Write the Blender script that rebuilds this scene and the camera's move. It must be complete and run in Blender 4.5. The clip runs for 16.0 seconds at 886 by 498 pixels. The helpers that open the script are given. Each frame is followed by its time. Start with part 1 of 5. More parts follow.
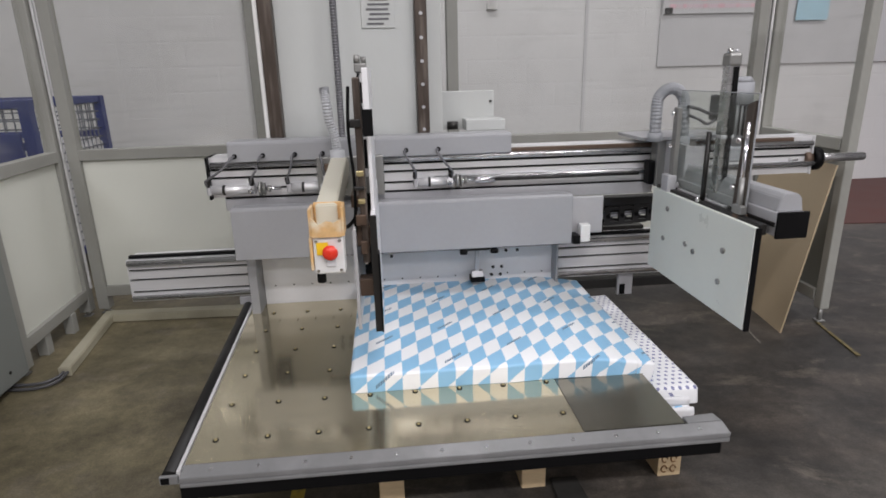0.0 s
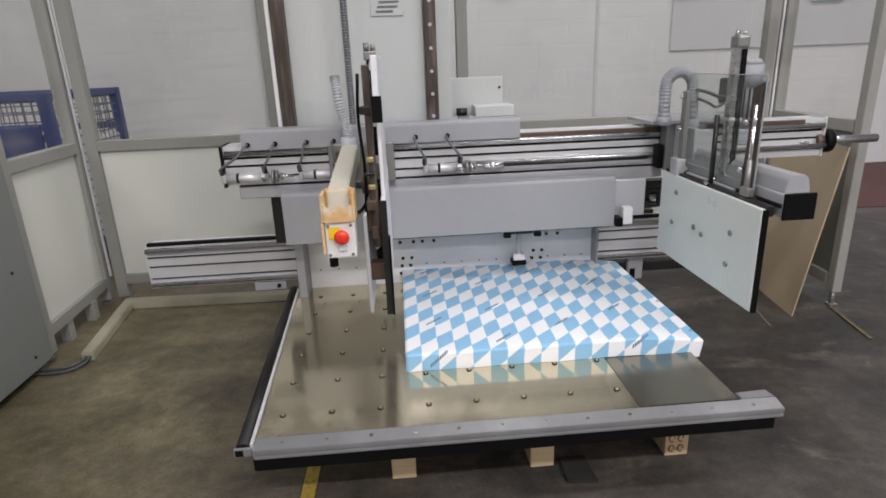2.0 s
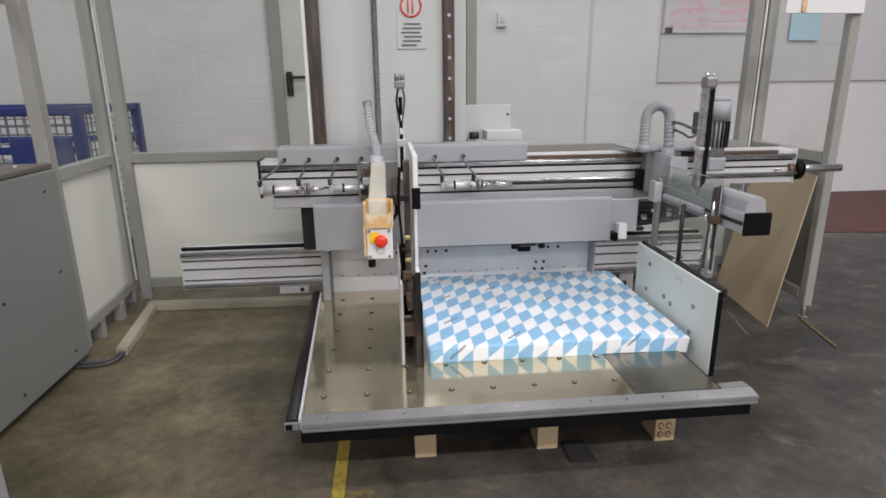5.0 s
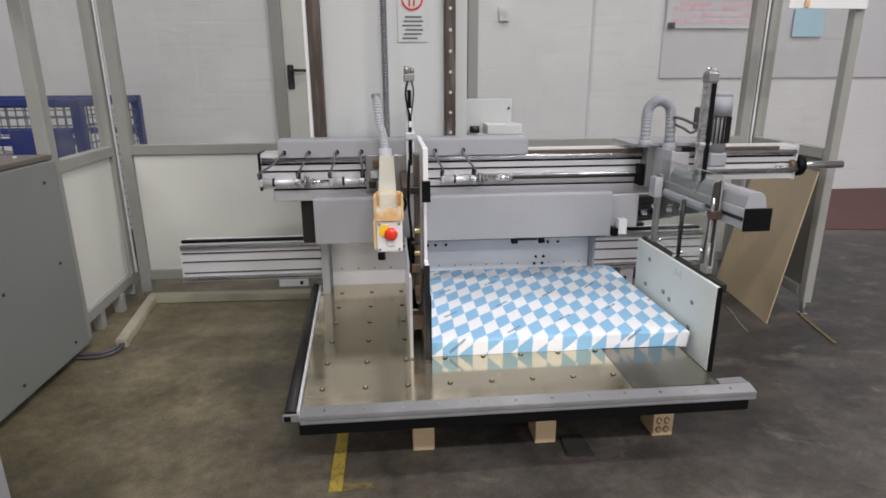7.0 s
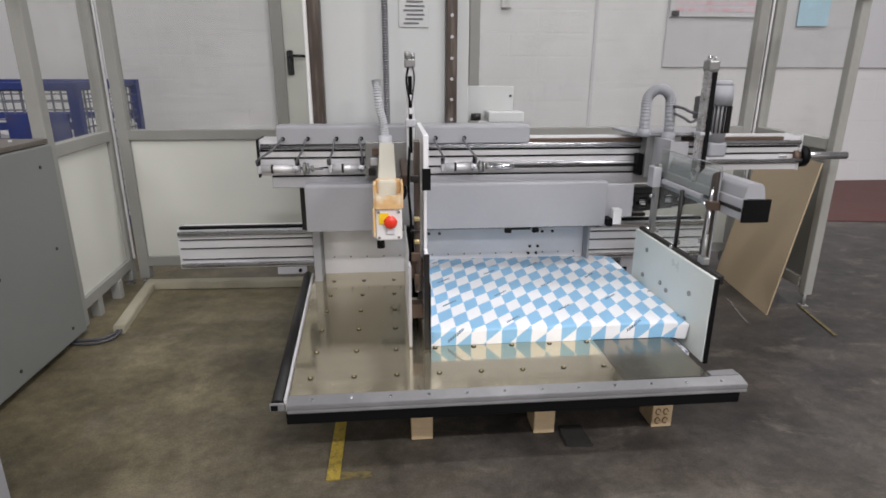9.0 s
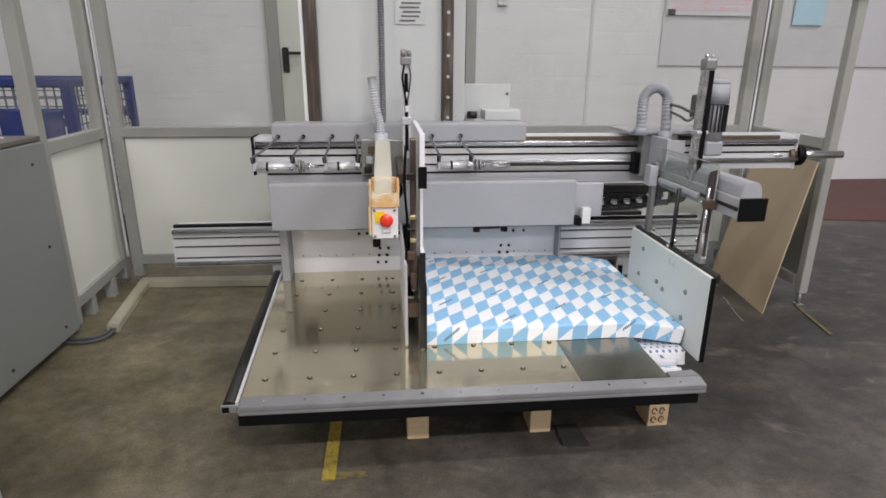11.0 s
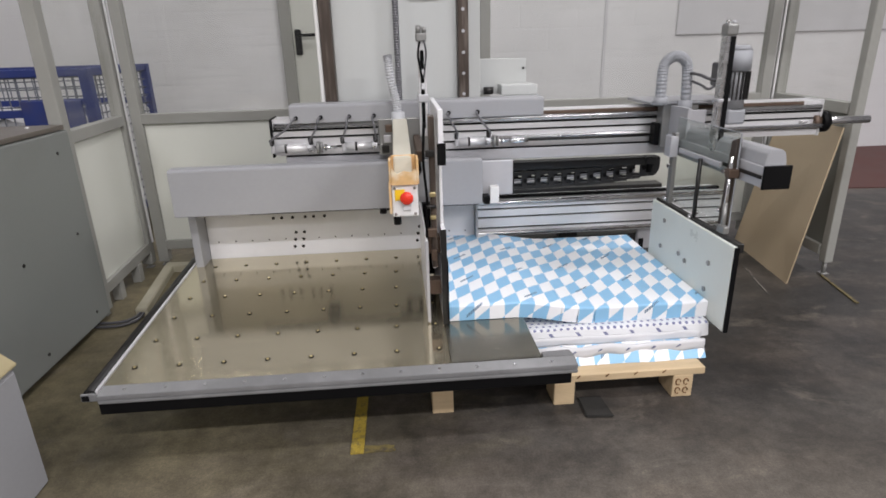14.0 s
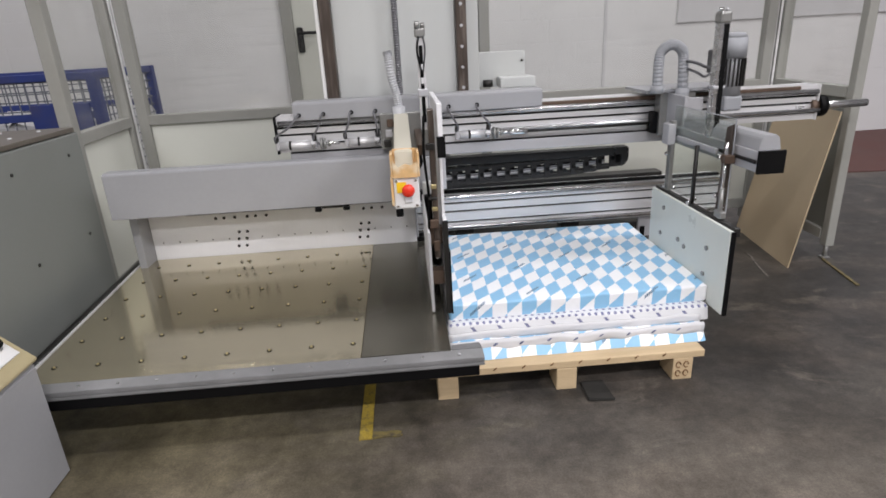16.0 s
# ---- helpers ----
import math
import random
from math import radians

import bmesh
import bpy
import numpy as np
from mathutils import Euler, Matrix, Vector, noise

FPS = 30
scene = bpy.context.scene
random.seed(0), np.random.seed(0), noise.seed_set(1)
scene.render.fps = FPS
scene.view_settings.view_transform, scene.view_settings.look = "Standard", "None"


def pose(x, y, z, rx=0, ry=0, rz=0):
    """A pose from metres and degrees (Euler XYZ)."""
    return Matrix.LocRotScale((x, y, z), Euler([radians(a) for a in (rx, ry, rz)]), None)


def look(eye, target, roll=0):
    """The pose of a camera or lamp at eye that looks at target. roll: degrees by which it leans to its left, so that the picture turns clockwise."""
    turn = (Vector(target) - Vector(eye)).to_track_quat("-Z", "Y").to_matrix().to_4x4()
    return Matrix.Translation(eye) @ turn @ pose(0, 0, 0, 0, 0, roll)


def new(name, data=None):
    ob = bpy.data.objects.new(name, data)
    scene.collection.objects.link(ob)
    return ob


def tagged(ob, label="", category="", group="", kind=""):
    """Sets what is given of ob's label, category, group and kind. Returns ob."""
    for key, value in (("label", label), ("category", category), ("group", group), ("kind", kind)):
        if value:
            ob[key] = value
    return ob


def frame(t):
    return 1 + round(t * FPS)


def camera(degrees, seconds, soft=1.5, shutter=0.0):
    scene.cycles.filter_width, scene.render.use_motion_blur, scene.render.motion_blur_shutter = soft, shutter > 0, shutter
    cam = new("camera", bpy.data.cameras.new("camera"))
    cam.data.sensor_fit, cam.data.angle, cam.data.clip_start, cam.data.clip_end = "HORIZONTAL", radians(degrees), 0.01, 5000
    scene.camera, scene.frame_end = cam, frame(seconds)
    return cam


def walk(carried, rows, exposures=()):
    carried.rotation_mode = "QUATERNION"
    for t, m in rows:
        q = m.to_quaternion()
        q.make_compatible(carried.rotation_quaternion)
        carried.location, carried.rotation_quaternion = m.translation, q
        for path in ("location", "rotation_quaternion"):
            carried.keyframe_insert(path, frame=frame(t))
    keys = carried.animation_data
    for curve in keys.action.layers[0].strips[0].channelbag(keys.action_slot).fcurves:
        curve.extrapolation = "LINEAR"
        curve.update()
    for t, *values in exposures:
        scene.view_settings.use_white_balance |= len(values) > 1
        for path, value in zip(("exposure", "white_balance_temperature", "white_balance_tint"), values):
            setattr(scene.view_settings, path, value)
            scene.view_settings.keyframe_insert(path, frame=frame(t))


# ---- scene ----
cam = camera(74.9, 16.0, soft=1.7)

PATH = [
    (0, (0.045, 0.170, 1.033), (0.222, 2.077, 0.457), -1.45),
    (0.5, (0.050, 0.163, 1.027), (0.218, 2.066, 0.435), -1.5),
    (1, (0.055, 0.162, 1.028), (0.223, 2.058, 0.416), -2.1),
    (1.5, (0.051, 0.158, 1.033), (0.219, 2.053, 0.415), -2.1),
    (2, (0.054, 0.140, 1.029), (0.182, 2.040, 0.418), -2.3),
    (2.5, (0.0155, 0.107, 1.037), (0.145, 2.014, 0.449), -2.2),
    (3, (-0.0301, 0.0288, 1.0472), (0.0603, 1.3065, 0.6539), -2.0),
    (3.5, (-0.0590, -0.0429, 1.0519), (0.0429, 1.2375, 0.6693), -2.0),
    (4, (-0.0690, -0.0663, 1.0553), (0.0496, 1.2181, 0.6908), -0.7),
    (6.5, (-0.0623, -0.0683, 1.0512), (0.0616, 1.2127, 0.6800), -0.7),
    (7, (-0.0630, -0.0683, 1.0499), (0.0563, 1.2127, 0.6740), -0.3),
    (7.5, (-0.0683, -0.0677, 1.0472), (0.0503, 1.2114, 0.6660), 0.1),
    (8, (-0.0657, -0.0636, 1.0439), (0.0382, 1.2154, 0.6573), 0.3),
    (8.5, (-0.0616, -0.0576, 1.0465), (0.0415, 1.2187, 0.6512), -0.1),
    (9, (-0.0630, -0.0523, 1.0459), (0.0570, 1.2207, 0.6445), 0.2),
    (11.5, (-0.0636, -0.0436, 1.0445), (0.0663, 1.2268, 0.6372), 0.4),
    (12, (-0.0643, -0.0469, 1.0418), (0.0623, 1.2221, 0.6311), 0.1),
    (12.5, (-0.0630, -0.0536, 1.0432), (0.0570, 1.2147, 0.6265), -0.6),
    (13, (-0.0730, -0.0503, 1.0412), (0.0442, 1.2154, 0.6177), -0.7),
    (13.5, (-0.0710, -0.0516, 1.0378), (0.0389, 1.2120, 0.6050), -1.4),
    (14, (-0.0757, -0.0536, 1.0372), (0.0134, 1.2060, 0.5889), -1.6),
    (14.5, (-0.0817, -0.0529, 1.0365), (-0.0080, 1.2053, 0.5816), -1.1),
    (15, (-0.0797, -0.0657, 1.0398), (-0.0074, 1.1906, 0.5802), -1.7),
    (15.5, (-0.0710, -0.0817, 1.0412), (-0.0013, 1.1745, 0.5802), -2.1),
    (16, (-0.0643, -0.0978, 1.0398), (0.0074, 1.1584, 0.5802), -3.1),
]
walk(cam, [(t, look(eye, target, roll)) for t, eye, target, roll in PATH],
     [(0.0, -0.24), (2.0, -0.18), (4.0, -0.12), (6.5, -0.1), (9.0, -0.08), (16.0, -0.06)])

# ---- light ----
K = 0.67  # metres per plan unit; the plan below is written in plan units
world = bpy.data.worlds.new("hall_air")
world.use_nodes = True
world.node_tree.nodes["Background"].inputs[0].default_value = (0.80, 0.86, 0.95, 1)
world.node_tree.nodes["Background"].inputs[1].default_value = 0.02
scene.world = world
scene.view_settings.exposure = 0.0


# unseen rows; -11 and -7 are added to brighten faces turned to -y
LAMP_WATTS = {-11.0: 46, -7.0: 110, -3.0: 123, 0.8: 43, 5.0: 36}


def tube_lamp(x, y, z, power, length=1.5):
    data = bpy.data.lights.new("tube_light", "AREA")
    data.shape, data.size, data.size_y = "RECTANGLE", length, 0.28
    data.energy, data.color = power, (1.0, 0.97, 1.0)
    ob = new("tube_light", data)
    ob.location = (x, y, z)
    return ob


# ---- materials ----
def material(name, color, rough=0.5, metal=0.0, var=0.12, scale=6.0, grain=90.0, bump=0.05, dirt=None, dirt_amount=0.35, stretch=(1, 1, 1), spec=0.5):
    m = bpy.data.materials.new(name)
    m.use_nodes = True
    nt = m.node_tree
    b = nt.nodes["Principled BSDF"]
    N, L = nt.nodes.new, nt.links.new
    co = N("ShaderNodeTexCoord")
    mp = N("ShaderNodeMapping")
    mp.inputs["Scale"].default_value = stretch
    L(co.outputs["Object"], mp.inputs["Vector"])
    n1 = N("ShaderNodeTexNoise")
    n1.inputs["Scale"].default_value, n1.inputs["Detail"].default_value = scale, 5
    n2 = N("ShaderNodeTexNoise")
    n2.inputs["Scale"].default_value, n2.inputs["Detail"].default_value = grain, 3
    L(mp.outputs[0], n1.inputs["Vector"]), L(mp.outputs[0], n2.inputs["Vector"])
    mix = N("ShaderNodeMix")
    mix.data_type = "RGBA"
    lo = tuple(c * (1 - var) for c in color)
    hi = tuple(min(1, c * (1 + var)) for c in color)
    mix.inputs["A"].default_value, mix.inputs["B"].default_value = (*lo, 1), (*hi, 1)
    add = N("ShaderNodeMath")
    add.operation = "ADD"
    half = N("ShaderNodeMath")
    half.operation = "MULTIPLY_ADD"
    half.inputs[1].default_value, half.inputs[2].default_value = 0.5, -0.25
    L(n2.outputs["Fac"], half.inputs[0])
    L(n1.outputs["Fac"], add.inputs[0]), L(half.outputs[0], add.inputs[1])
    L(add.outputs[0], mix.inputs["Factor"])
    out = mix.outputs["Result"]
    if dirt:
        n3 = N("ShaderNodeTexNoise")
        n3.inputs["Scale"].default_value, n3.inputs["Detail"].default_value = scale * 0.6, 8
        L(mp.outputs[0], n3.inputs["Vector"])
        ramp = N("ShaderNodeMapRange")
        ramp.inputs["From Min"].default_value, ramp.inputs["From Max"].default_value = 0.5, 0.72
        ramp.inputs["To Max"].default_value = dirt_amount
        L(n3.outputs["Fac"], ramp.inputs["Value"])
        mx = N("ShaderNodeMix")
        mx.data_type = "RGBA"
        L(ramp.outputs[0], mx.inputs["Factor"]), L(out, mx.inputs["A"])
        mx.inputs["B"].default_value = (*dirt, 1)
        out = mx.outputs["Result"]
    L(out, b.inputs["Base Color"])
    b.inputs["Metallic"].default_value = metal
    b.inputs["Specular IOR Level"].default_value = spec
    rr = N("ShaderNodeMapRange")
    rr.inputs["To Min"].default_value, rr.inputs["To Max"].default_value = max(0.03, rough - 0.08), min(1, rough + 0.08)
    L(n1.outputs["Fac"], rr.inputs["Value"]), L(rr.outputs[0], b.inputs["Roughness"])
    bp = N("ShaderNodeBump")
    bp.inputs["Strength"].default_value, bp.inputs["Distance"].default_value = bump, 0.002
    L(n2.outputs["Fac"], bp.inputs["Height"]), L(bp.outputs[0], b.inputs["Normal"])
    return m


grey_paint = material("grey_paint", (0.33, 0.335, 0.35), 0.42, var=0.07, scale=4, dirt=(0.23, 0.225, 0.22), dirt_amount=0.22)
fence_paint = material("fence_paint", (0.30, 0.30, 0.275), 0.5, var=0.06, dirt=(0.16, 0.15, 0.13), dirt_amount=0.25)
cabinet_paint = material("cabinet_paint", (0.205, 0.218, 0.208), 0.45, var=0.05, dirt=(0.16, 0.16, 0.15), dirt_amount=0.2)
column_white = material("column_white", (0.51, 0.525, 0.515), 0.4, var=0.05, scale=3, stretch=(3, 3, 0.5), dirt=(0.46, 0.46, 0.43), dirt_amount=0.3)
white_paint = material("white_paint", (0.74, 0.74, 0.73), 0.4, var=0.03, dirt=(0.5, 0.48, 0.45), dirt_amount=0.2)
panel_white = material("panel_white", (0.66, 0.67, 0.61), 0.35, var=0.03, scale=2, dirt=(0.5, 0.48, 0.4), dirt_amount=0.25)
plate_white = material("plate_white", (0.78, 0.78, 0.80), 0.35, var=0.04, dirt=(0.42, 0.41, 0.40), dirt_amount=0.25)
gate_white = material("gate_white", (0.70, 0.735, 0.69), 0.3, var=0.03, dirt=(0.45, 0.47, 0.45), dirt_amount=0.2)
cream = material("cream", (0.60, 0.575, 0.48), 0.45, var=0.06, dirt=(0.36, 0.32, 0.25), dirt_amount=0.35)
aluminium = material("aluminium", (0.78, 0.78, 0.79), 0.36, 0.45, var=0.06, stretch=(0.3, 4, 4), dirt=(0.35, 0.34, 0.33), dirt_amount=0.3)
alu_matt = material("alu_matt", (0.50, 0.50, 0.52), 0.5, 0.35, var=0.08, dirt=(0.25, 0.24, 0.23), dirt_amount=0.25)
chrome = material("chrome", (0.82, 0.82, 0.83), 0.15, 1.0, var=0.04)
rod_steel = material("rod_steel", (0.62, 0.62, 0.63), 0.27, 0.9, var=0.12, scale=9, stretch=(0.4, 5, 5), dirt=(0.2, 0.19, 0.18), dirt_amount=0.5)
steel_dark = material("steel_dark", (0.028, 0.027, 0.026), 0.4, 0.5, var=0.2, dirt=(0.05, 0.045, 0.04))
steel_mid = material("steel_mid", (0.30, 0.30, 0.29), 0.4, 0.6, var=0.15, dirt=(0.1, 0.1, 0.09))
brass = material("brass", (0.50, 0.42, 0.22), 0.35, 0.7, var=0.1)
rail_grey = material("rail_grey", (0.22, 0.222, 0.225), 0.42, 0.3, var=0.12, scale=12, dirt=(0.4, 0.4, 0.41), dirt_amount=0.3)
rail_brown = material("rail_brown", (0.075, 0.058, 0.048), 0.38, 0.4, var=0.45, scale=14, stretch=(5, 5, 0.5), dirt=(0.26, 0.22, 0.19), dirt_amount=0.6)
rust_brown = material("rust_brown", (0.12, 0.082, 0.06), 0.5, 0.4, var=0.2)
black = material("black_rubber", (0.004, 0.004, 0.0045), 0.5, var=0.3, dirt=(0.009, 0.009, 0.009), spec=0.12)
chain_black = material("chain_black", (0.016, 0.016, 0.017), 0.45, var=0.3, dirt=(0.05, 0.05, 0.05), spec=0.4)
black_gloss = material("black_vinyl", (0.010, 0.0095, 0.009), 0.4, var=0.3, scale=20, dirt=(0.03, 0.028, 0.025), spec=0.3)
pad_rubber = material("pad_rubber", (0.028, 0.027, 0.025), 0.7, var=0.4, scale=12, spec=0.2)
hose_grey = material("hose_grey", (0.30, 0.31, 0.33), 0.5, var=0.1)
conduit_grey = material("conduit_grey", (0.47, 0.48, 0.50), 0.5, var=0.1)
hose_mid = material("hose_mid", (0.13, 0.13, 0.14), 0.4, var=0.15)
hose_dark = material("hose_dark", (0.07, 0.07, 0.075), 0.4, var=0.15)
wood = material("pallet_wood", (0.54, 0.41, 0.25), 0.7, var=0.22, scale=9, stretch=(0.6, 5, 5), dirt=(0.36, 0.25, 0.13), bump=0.15)
ink_brown = material("ink_brown", (0.16, 0.08, 0.03), 0.8, var=0.2)
cardboard = material("hardboard", (0.43, 0.34, 0.225), 0.5, var=0.05, scale=3, dirt=(0.33, 0.26, 0.17), dirt_amount=0.3)
yellow_paint = material("yellow_paint", (0.31, 0.225, 0.035), 0.6, var=0.4, scale=110, grain=220, dirt=(0.09, 0.075, 0.045), dirt_amount=0.8)
worn_yellow = material("worn_yellow", (0.14, 0.11, 0.04), 0.6, var=0.4, scale=70, dirt=(0.045, 0.04, 0.035), dirt_amount=1.0)
scuff_grey = material("scuff_grey", (0.17, 0.155, 0.135), 0.8, var=0.4, scale=60, dirt=(0.06, 0.055, 0.05), dirt_amount=1.0)
duct_paint = material("duct_paint", (0.42, 0.395, 0.30), 0.5, var=0.1, dirt=(0.2, 0.18, 0.13), dirt_amount=0.5)
frame_yellow = material("frame_yellow", (0.40, 0.34, 0.20), 0.45, var=0.1, dirt=(0.22, 0.18, 0.11), dirt_amount=0.5)
orange_tape = material("orange_tape", (0.66, 0.42, 0.19), 0.5, var=0.3, scale=34, dirt=(0.74, 0.66, 0.50), dirt_amount=0.95)
yellow_label = material("yellow_label", (0.85, 0.55, 0.02), 0.4, var=0.05)
red_plastic = material("red_plastic", (0.72, 0.04, 0.02), 0.25, var=0.05)
blue_paint = material("blue_paint", (0.025, 0.045, 0.20), 0.45, var=0.15, dirt=(0.10, 0.08, 0.08), dirt_amount=0.5)
wire = material("wire", (0.16, 0.17, 0.20), 0.5, 0.4, var=0.15)
paper_white = material("paper_white", (0.63, 0.63, 0.645), 0.7, var=0.04)
red_floor = material("red_floor", (0.105, 0.043, 0.037), 0.55, var=0.25, scale=3, spec=0.25, dirt=(0.07, 0.04, 0.035))
print_pink = material("print_pink", (0.76, 0.50, 0.56), 0.6, var=0.2)
print_rose = material("print_rose", (0.74, 0.60, 0.66), 0.6, var=0.2)
print_navy = material("print_navy", (0.12, 0.14, 0.24), 0.6, var=0.3, scale=60)
print_blue = material("print_blue", (0.45, 0.68, 0.80), 0.6, var=0.1)
board_grey = material("board_grey", (0.62, 0.62, 0.635), 0.55, var=0.03)
ball_top = material("ball_top", (0.135, 0.118, 0.098), 0.35, 0.2, var=0.1)
# unseen walls and ceiling: grey chosen to hold down bounced light
unseen_wall_grey = material("unseen_wall_grey", (0.34, 0.34, 0.34), 0.7, var=0.06, scale=1.5, dirt=(0.22, 0.22, 0.21), dirt_amount=0.3)
ceiling_paint = material("ceiling_paint", (0.34, 0.34, 0.335), 0.8, var=0.04)


def brushed_steel(name, color, rough):
    m = material(name, color, rough, 0.88, var=0.05, scale=3, grain=60, bump=0.02, stretch=(0.35, 9, 1), dirt=tuple(c * 0.75 for c in color), dirt_amount=0.2)
    b = m.node_tree.nodes["Principled BSDF"]
    b.inputs["Anisotropic"].default_value = 0.35
    return m


table_steel = brushed_steel("table_steel", (0.63, 0.57, 0.42), 0.12)
# same steel with the end plate's dim reflection put into its colour
table_steel_dim_reflection = brushed_steel("table_steel_dim_reflection", (0.27, 0.255, 0.21), 0.22)


def floor_material():
    m = material("concrete_floor", (0.042, 0.039, 0.036), 0.44, var=0.3, scale=0.8, grain=55, bump=0.1, dirt=(0.012, 0.011, 0.0095), dirt_amount=0.8, spec=0.26)
    nt = m.node_tree
    N, L = nt.nodes.new, nt.links.new
    b = nt.nodes["Principled BSDF"]
    base = b.inputs["Base Color"].links[0].from_socket
    co, mp = N("ShaderNodeTexCoord"), N("ShaderNodeMapping")
    mp.inputs["Scale"].default_value = (0.9, 1.8, 1)
    mp.inputs["Rotation"].default_value = (0, 0, radians(24))
    L(co.outputs["Object"], mp.inputs["Vector"])
    streak = N("ShaderNodeTexNoise")
    streak.inputs["Scale"].default_value, streak.inputs["Detail"].default_value = 2.2, 9
    streak.inputs["Roughness"].default_value = 0.68
    L(mp.outputs[0], streak.inputs["Vector"])
    r = N("ShaderNodeMapRange")
    r.inputs["From Min"].default_value, r.inputs["From Max"].default_value = 0.46, 0.72
    r.inputs["To Max"].default_value = 0.5
    L(streak.outputs["Fac"], r.inputs["Value"])
    mx = N("ShaderNodeMix")
    mx.data_type = "RGBA"
    L(r.outputs[0], mx.inputs["Factor"]), L(base, mx.inputs["A"])
    mx.inputs["B"].default_value = (0.135, 0.11, 0.09, 1)
    # a paler, greenish worn area inside the cable duct
    sep = N("ShaderNodeSeparateXYZ")
    L(co.outputs["Object"], sep.inputs[0])
    wob = N("ShaderNodeMath")
    wob.operation = "MULTIPLY_ADD"
    wob.inputs[1].default_value = 2.0
    L(streak.outputs["Fac"], wob.inputs[0]), L(sep.outputs[0], wob.inputs[2])
    zone = N("ShaderNodeMapRange")
    zone.inputs["From Min"].default_value, zone.inputs["From Max"].default_value = 1.1, 0.1
    zone.inputs["To Max"].default_value = 0.72
    L(wob.outputs[0], zone.inputs["Value"])
    mz = N("ShaderNodeMix")
    mz.data_type = "RGBA"
    L(zone.outputs[0], mz.inputs["Factor"]), L(mx.outputs["Result"], mz.inputs["A"])
    mz.inputs["B"].default_value = (0.175, 0.150, 0.088, 1)
    last = mz.outputs["Result"]
    # scuffed pale smears with ragged edges
    mp2 = N("ShaderNodeMapping")
    mp2.inputs["Scale"].default_value = (0.8, 1.3, 1)
    mp2.inputs["Rotation"].default_value = (0, 0, radians(-12))
    L(co.outputs["Object"], mp2.inputs["Vector"])
    smear = N("ShaderNodeTexNoise")
    smear.inputs["Scale"].default_value, smear.inputs["Detail"].default_value = 4.5, 12
    smear.inputs["Roughness"].default_value, smear.inputs["Distortion"].default_value = 0.7, 0.6
    L(mp2.outputs[0], smear.inputs["Vector"])
    sr = N("ShaderNodeMapRange")
    sr.inputs["From Min"].default_value, sr.inputs["From Max"].default_value = 0.55, 0.66
    sr.inputs["To Max"].default_value = 0.55
    L(smear.outputs["Fac"], sr.inputs["Value"])
    ms = N("ShaderNodeMix")
    ms.data_type = "RGBA"
    L(sr.outputs[0], ms.inputs["Factor"]), L(last, ms.inputs["A"])
    ms.inputs["B"].default_value = (0.15, 0.13, 0.105, 1)
    last = ms.outputs["Result"]
    # paler towards low y, in front of the machine
    front_y = N("ShaderNodeMath")
    front_y.operation = "MULTIPLY_ADD"
    front_y.inputs[1].default_value = 0.9
    L(smear.outputs["Fac"], front_y.inputs[0]), L(sep.outputs[1], front_y.inputs[2])
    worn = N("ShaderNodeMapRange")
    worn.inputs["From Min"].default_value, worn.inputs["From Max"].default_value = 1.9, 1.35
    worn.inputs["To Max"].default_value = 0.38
    L(front_y.outputs[0], worn.inputs["Value"])
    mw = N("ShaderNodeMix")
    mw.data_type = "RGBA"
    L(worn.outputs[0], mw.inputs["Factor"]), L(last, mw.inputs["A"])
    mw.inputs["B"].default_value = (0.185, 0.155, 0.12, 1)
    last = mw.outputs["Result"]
    # worn blotches and fine grit
    for size, detail, low, high, lo, hi in ((1.1, 8, 0.35, 0.65, 0.60, 1.40), (4.2, 12, 0.36, 0.66, 0.66, 1.32), (24.0, 8, 0.3, 0.7, 0.76, 1.24), (170.0, 2, 0.3, 0.7, 0.8, 1.2)):
        n = N("ShaderNodeTexNoise")
        n.inputs["Scale"].default_value, n.inputs["Detail"].default_value = size, detail
        n.inputs["Roughness"].default_value = 0.7
        L(co.outputs["Object"], n.inputs["Vector"])
        k = N("ShaderNodeMapRange")
        k.inputs["From Min"].default_value, k.inputs["From Max"].default_value = low, high
        k.inputs["To Min"].default_value, k.inputs["To Max"].default_value = lo, hi
        L(n.outputs["Fac"], k.inputs["Value"])
        mul = N("ShaderNodeVectorMath")
        mul.operation = "SCALE"
        L(last, mul.inputs[0]), L(k.outputs[0], mul.inputs["Scale"])
        last = mul.outputs[0]
    L(last, b.inputs["Base Color"])
    return m


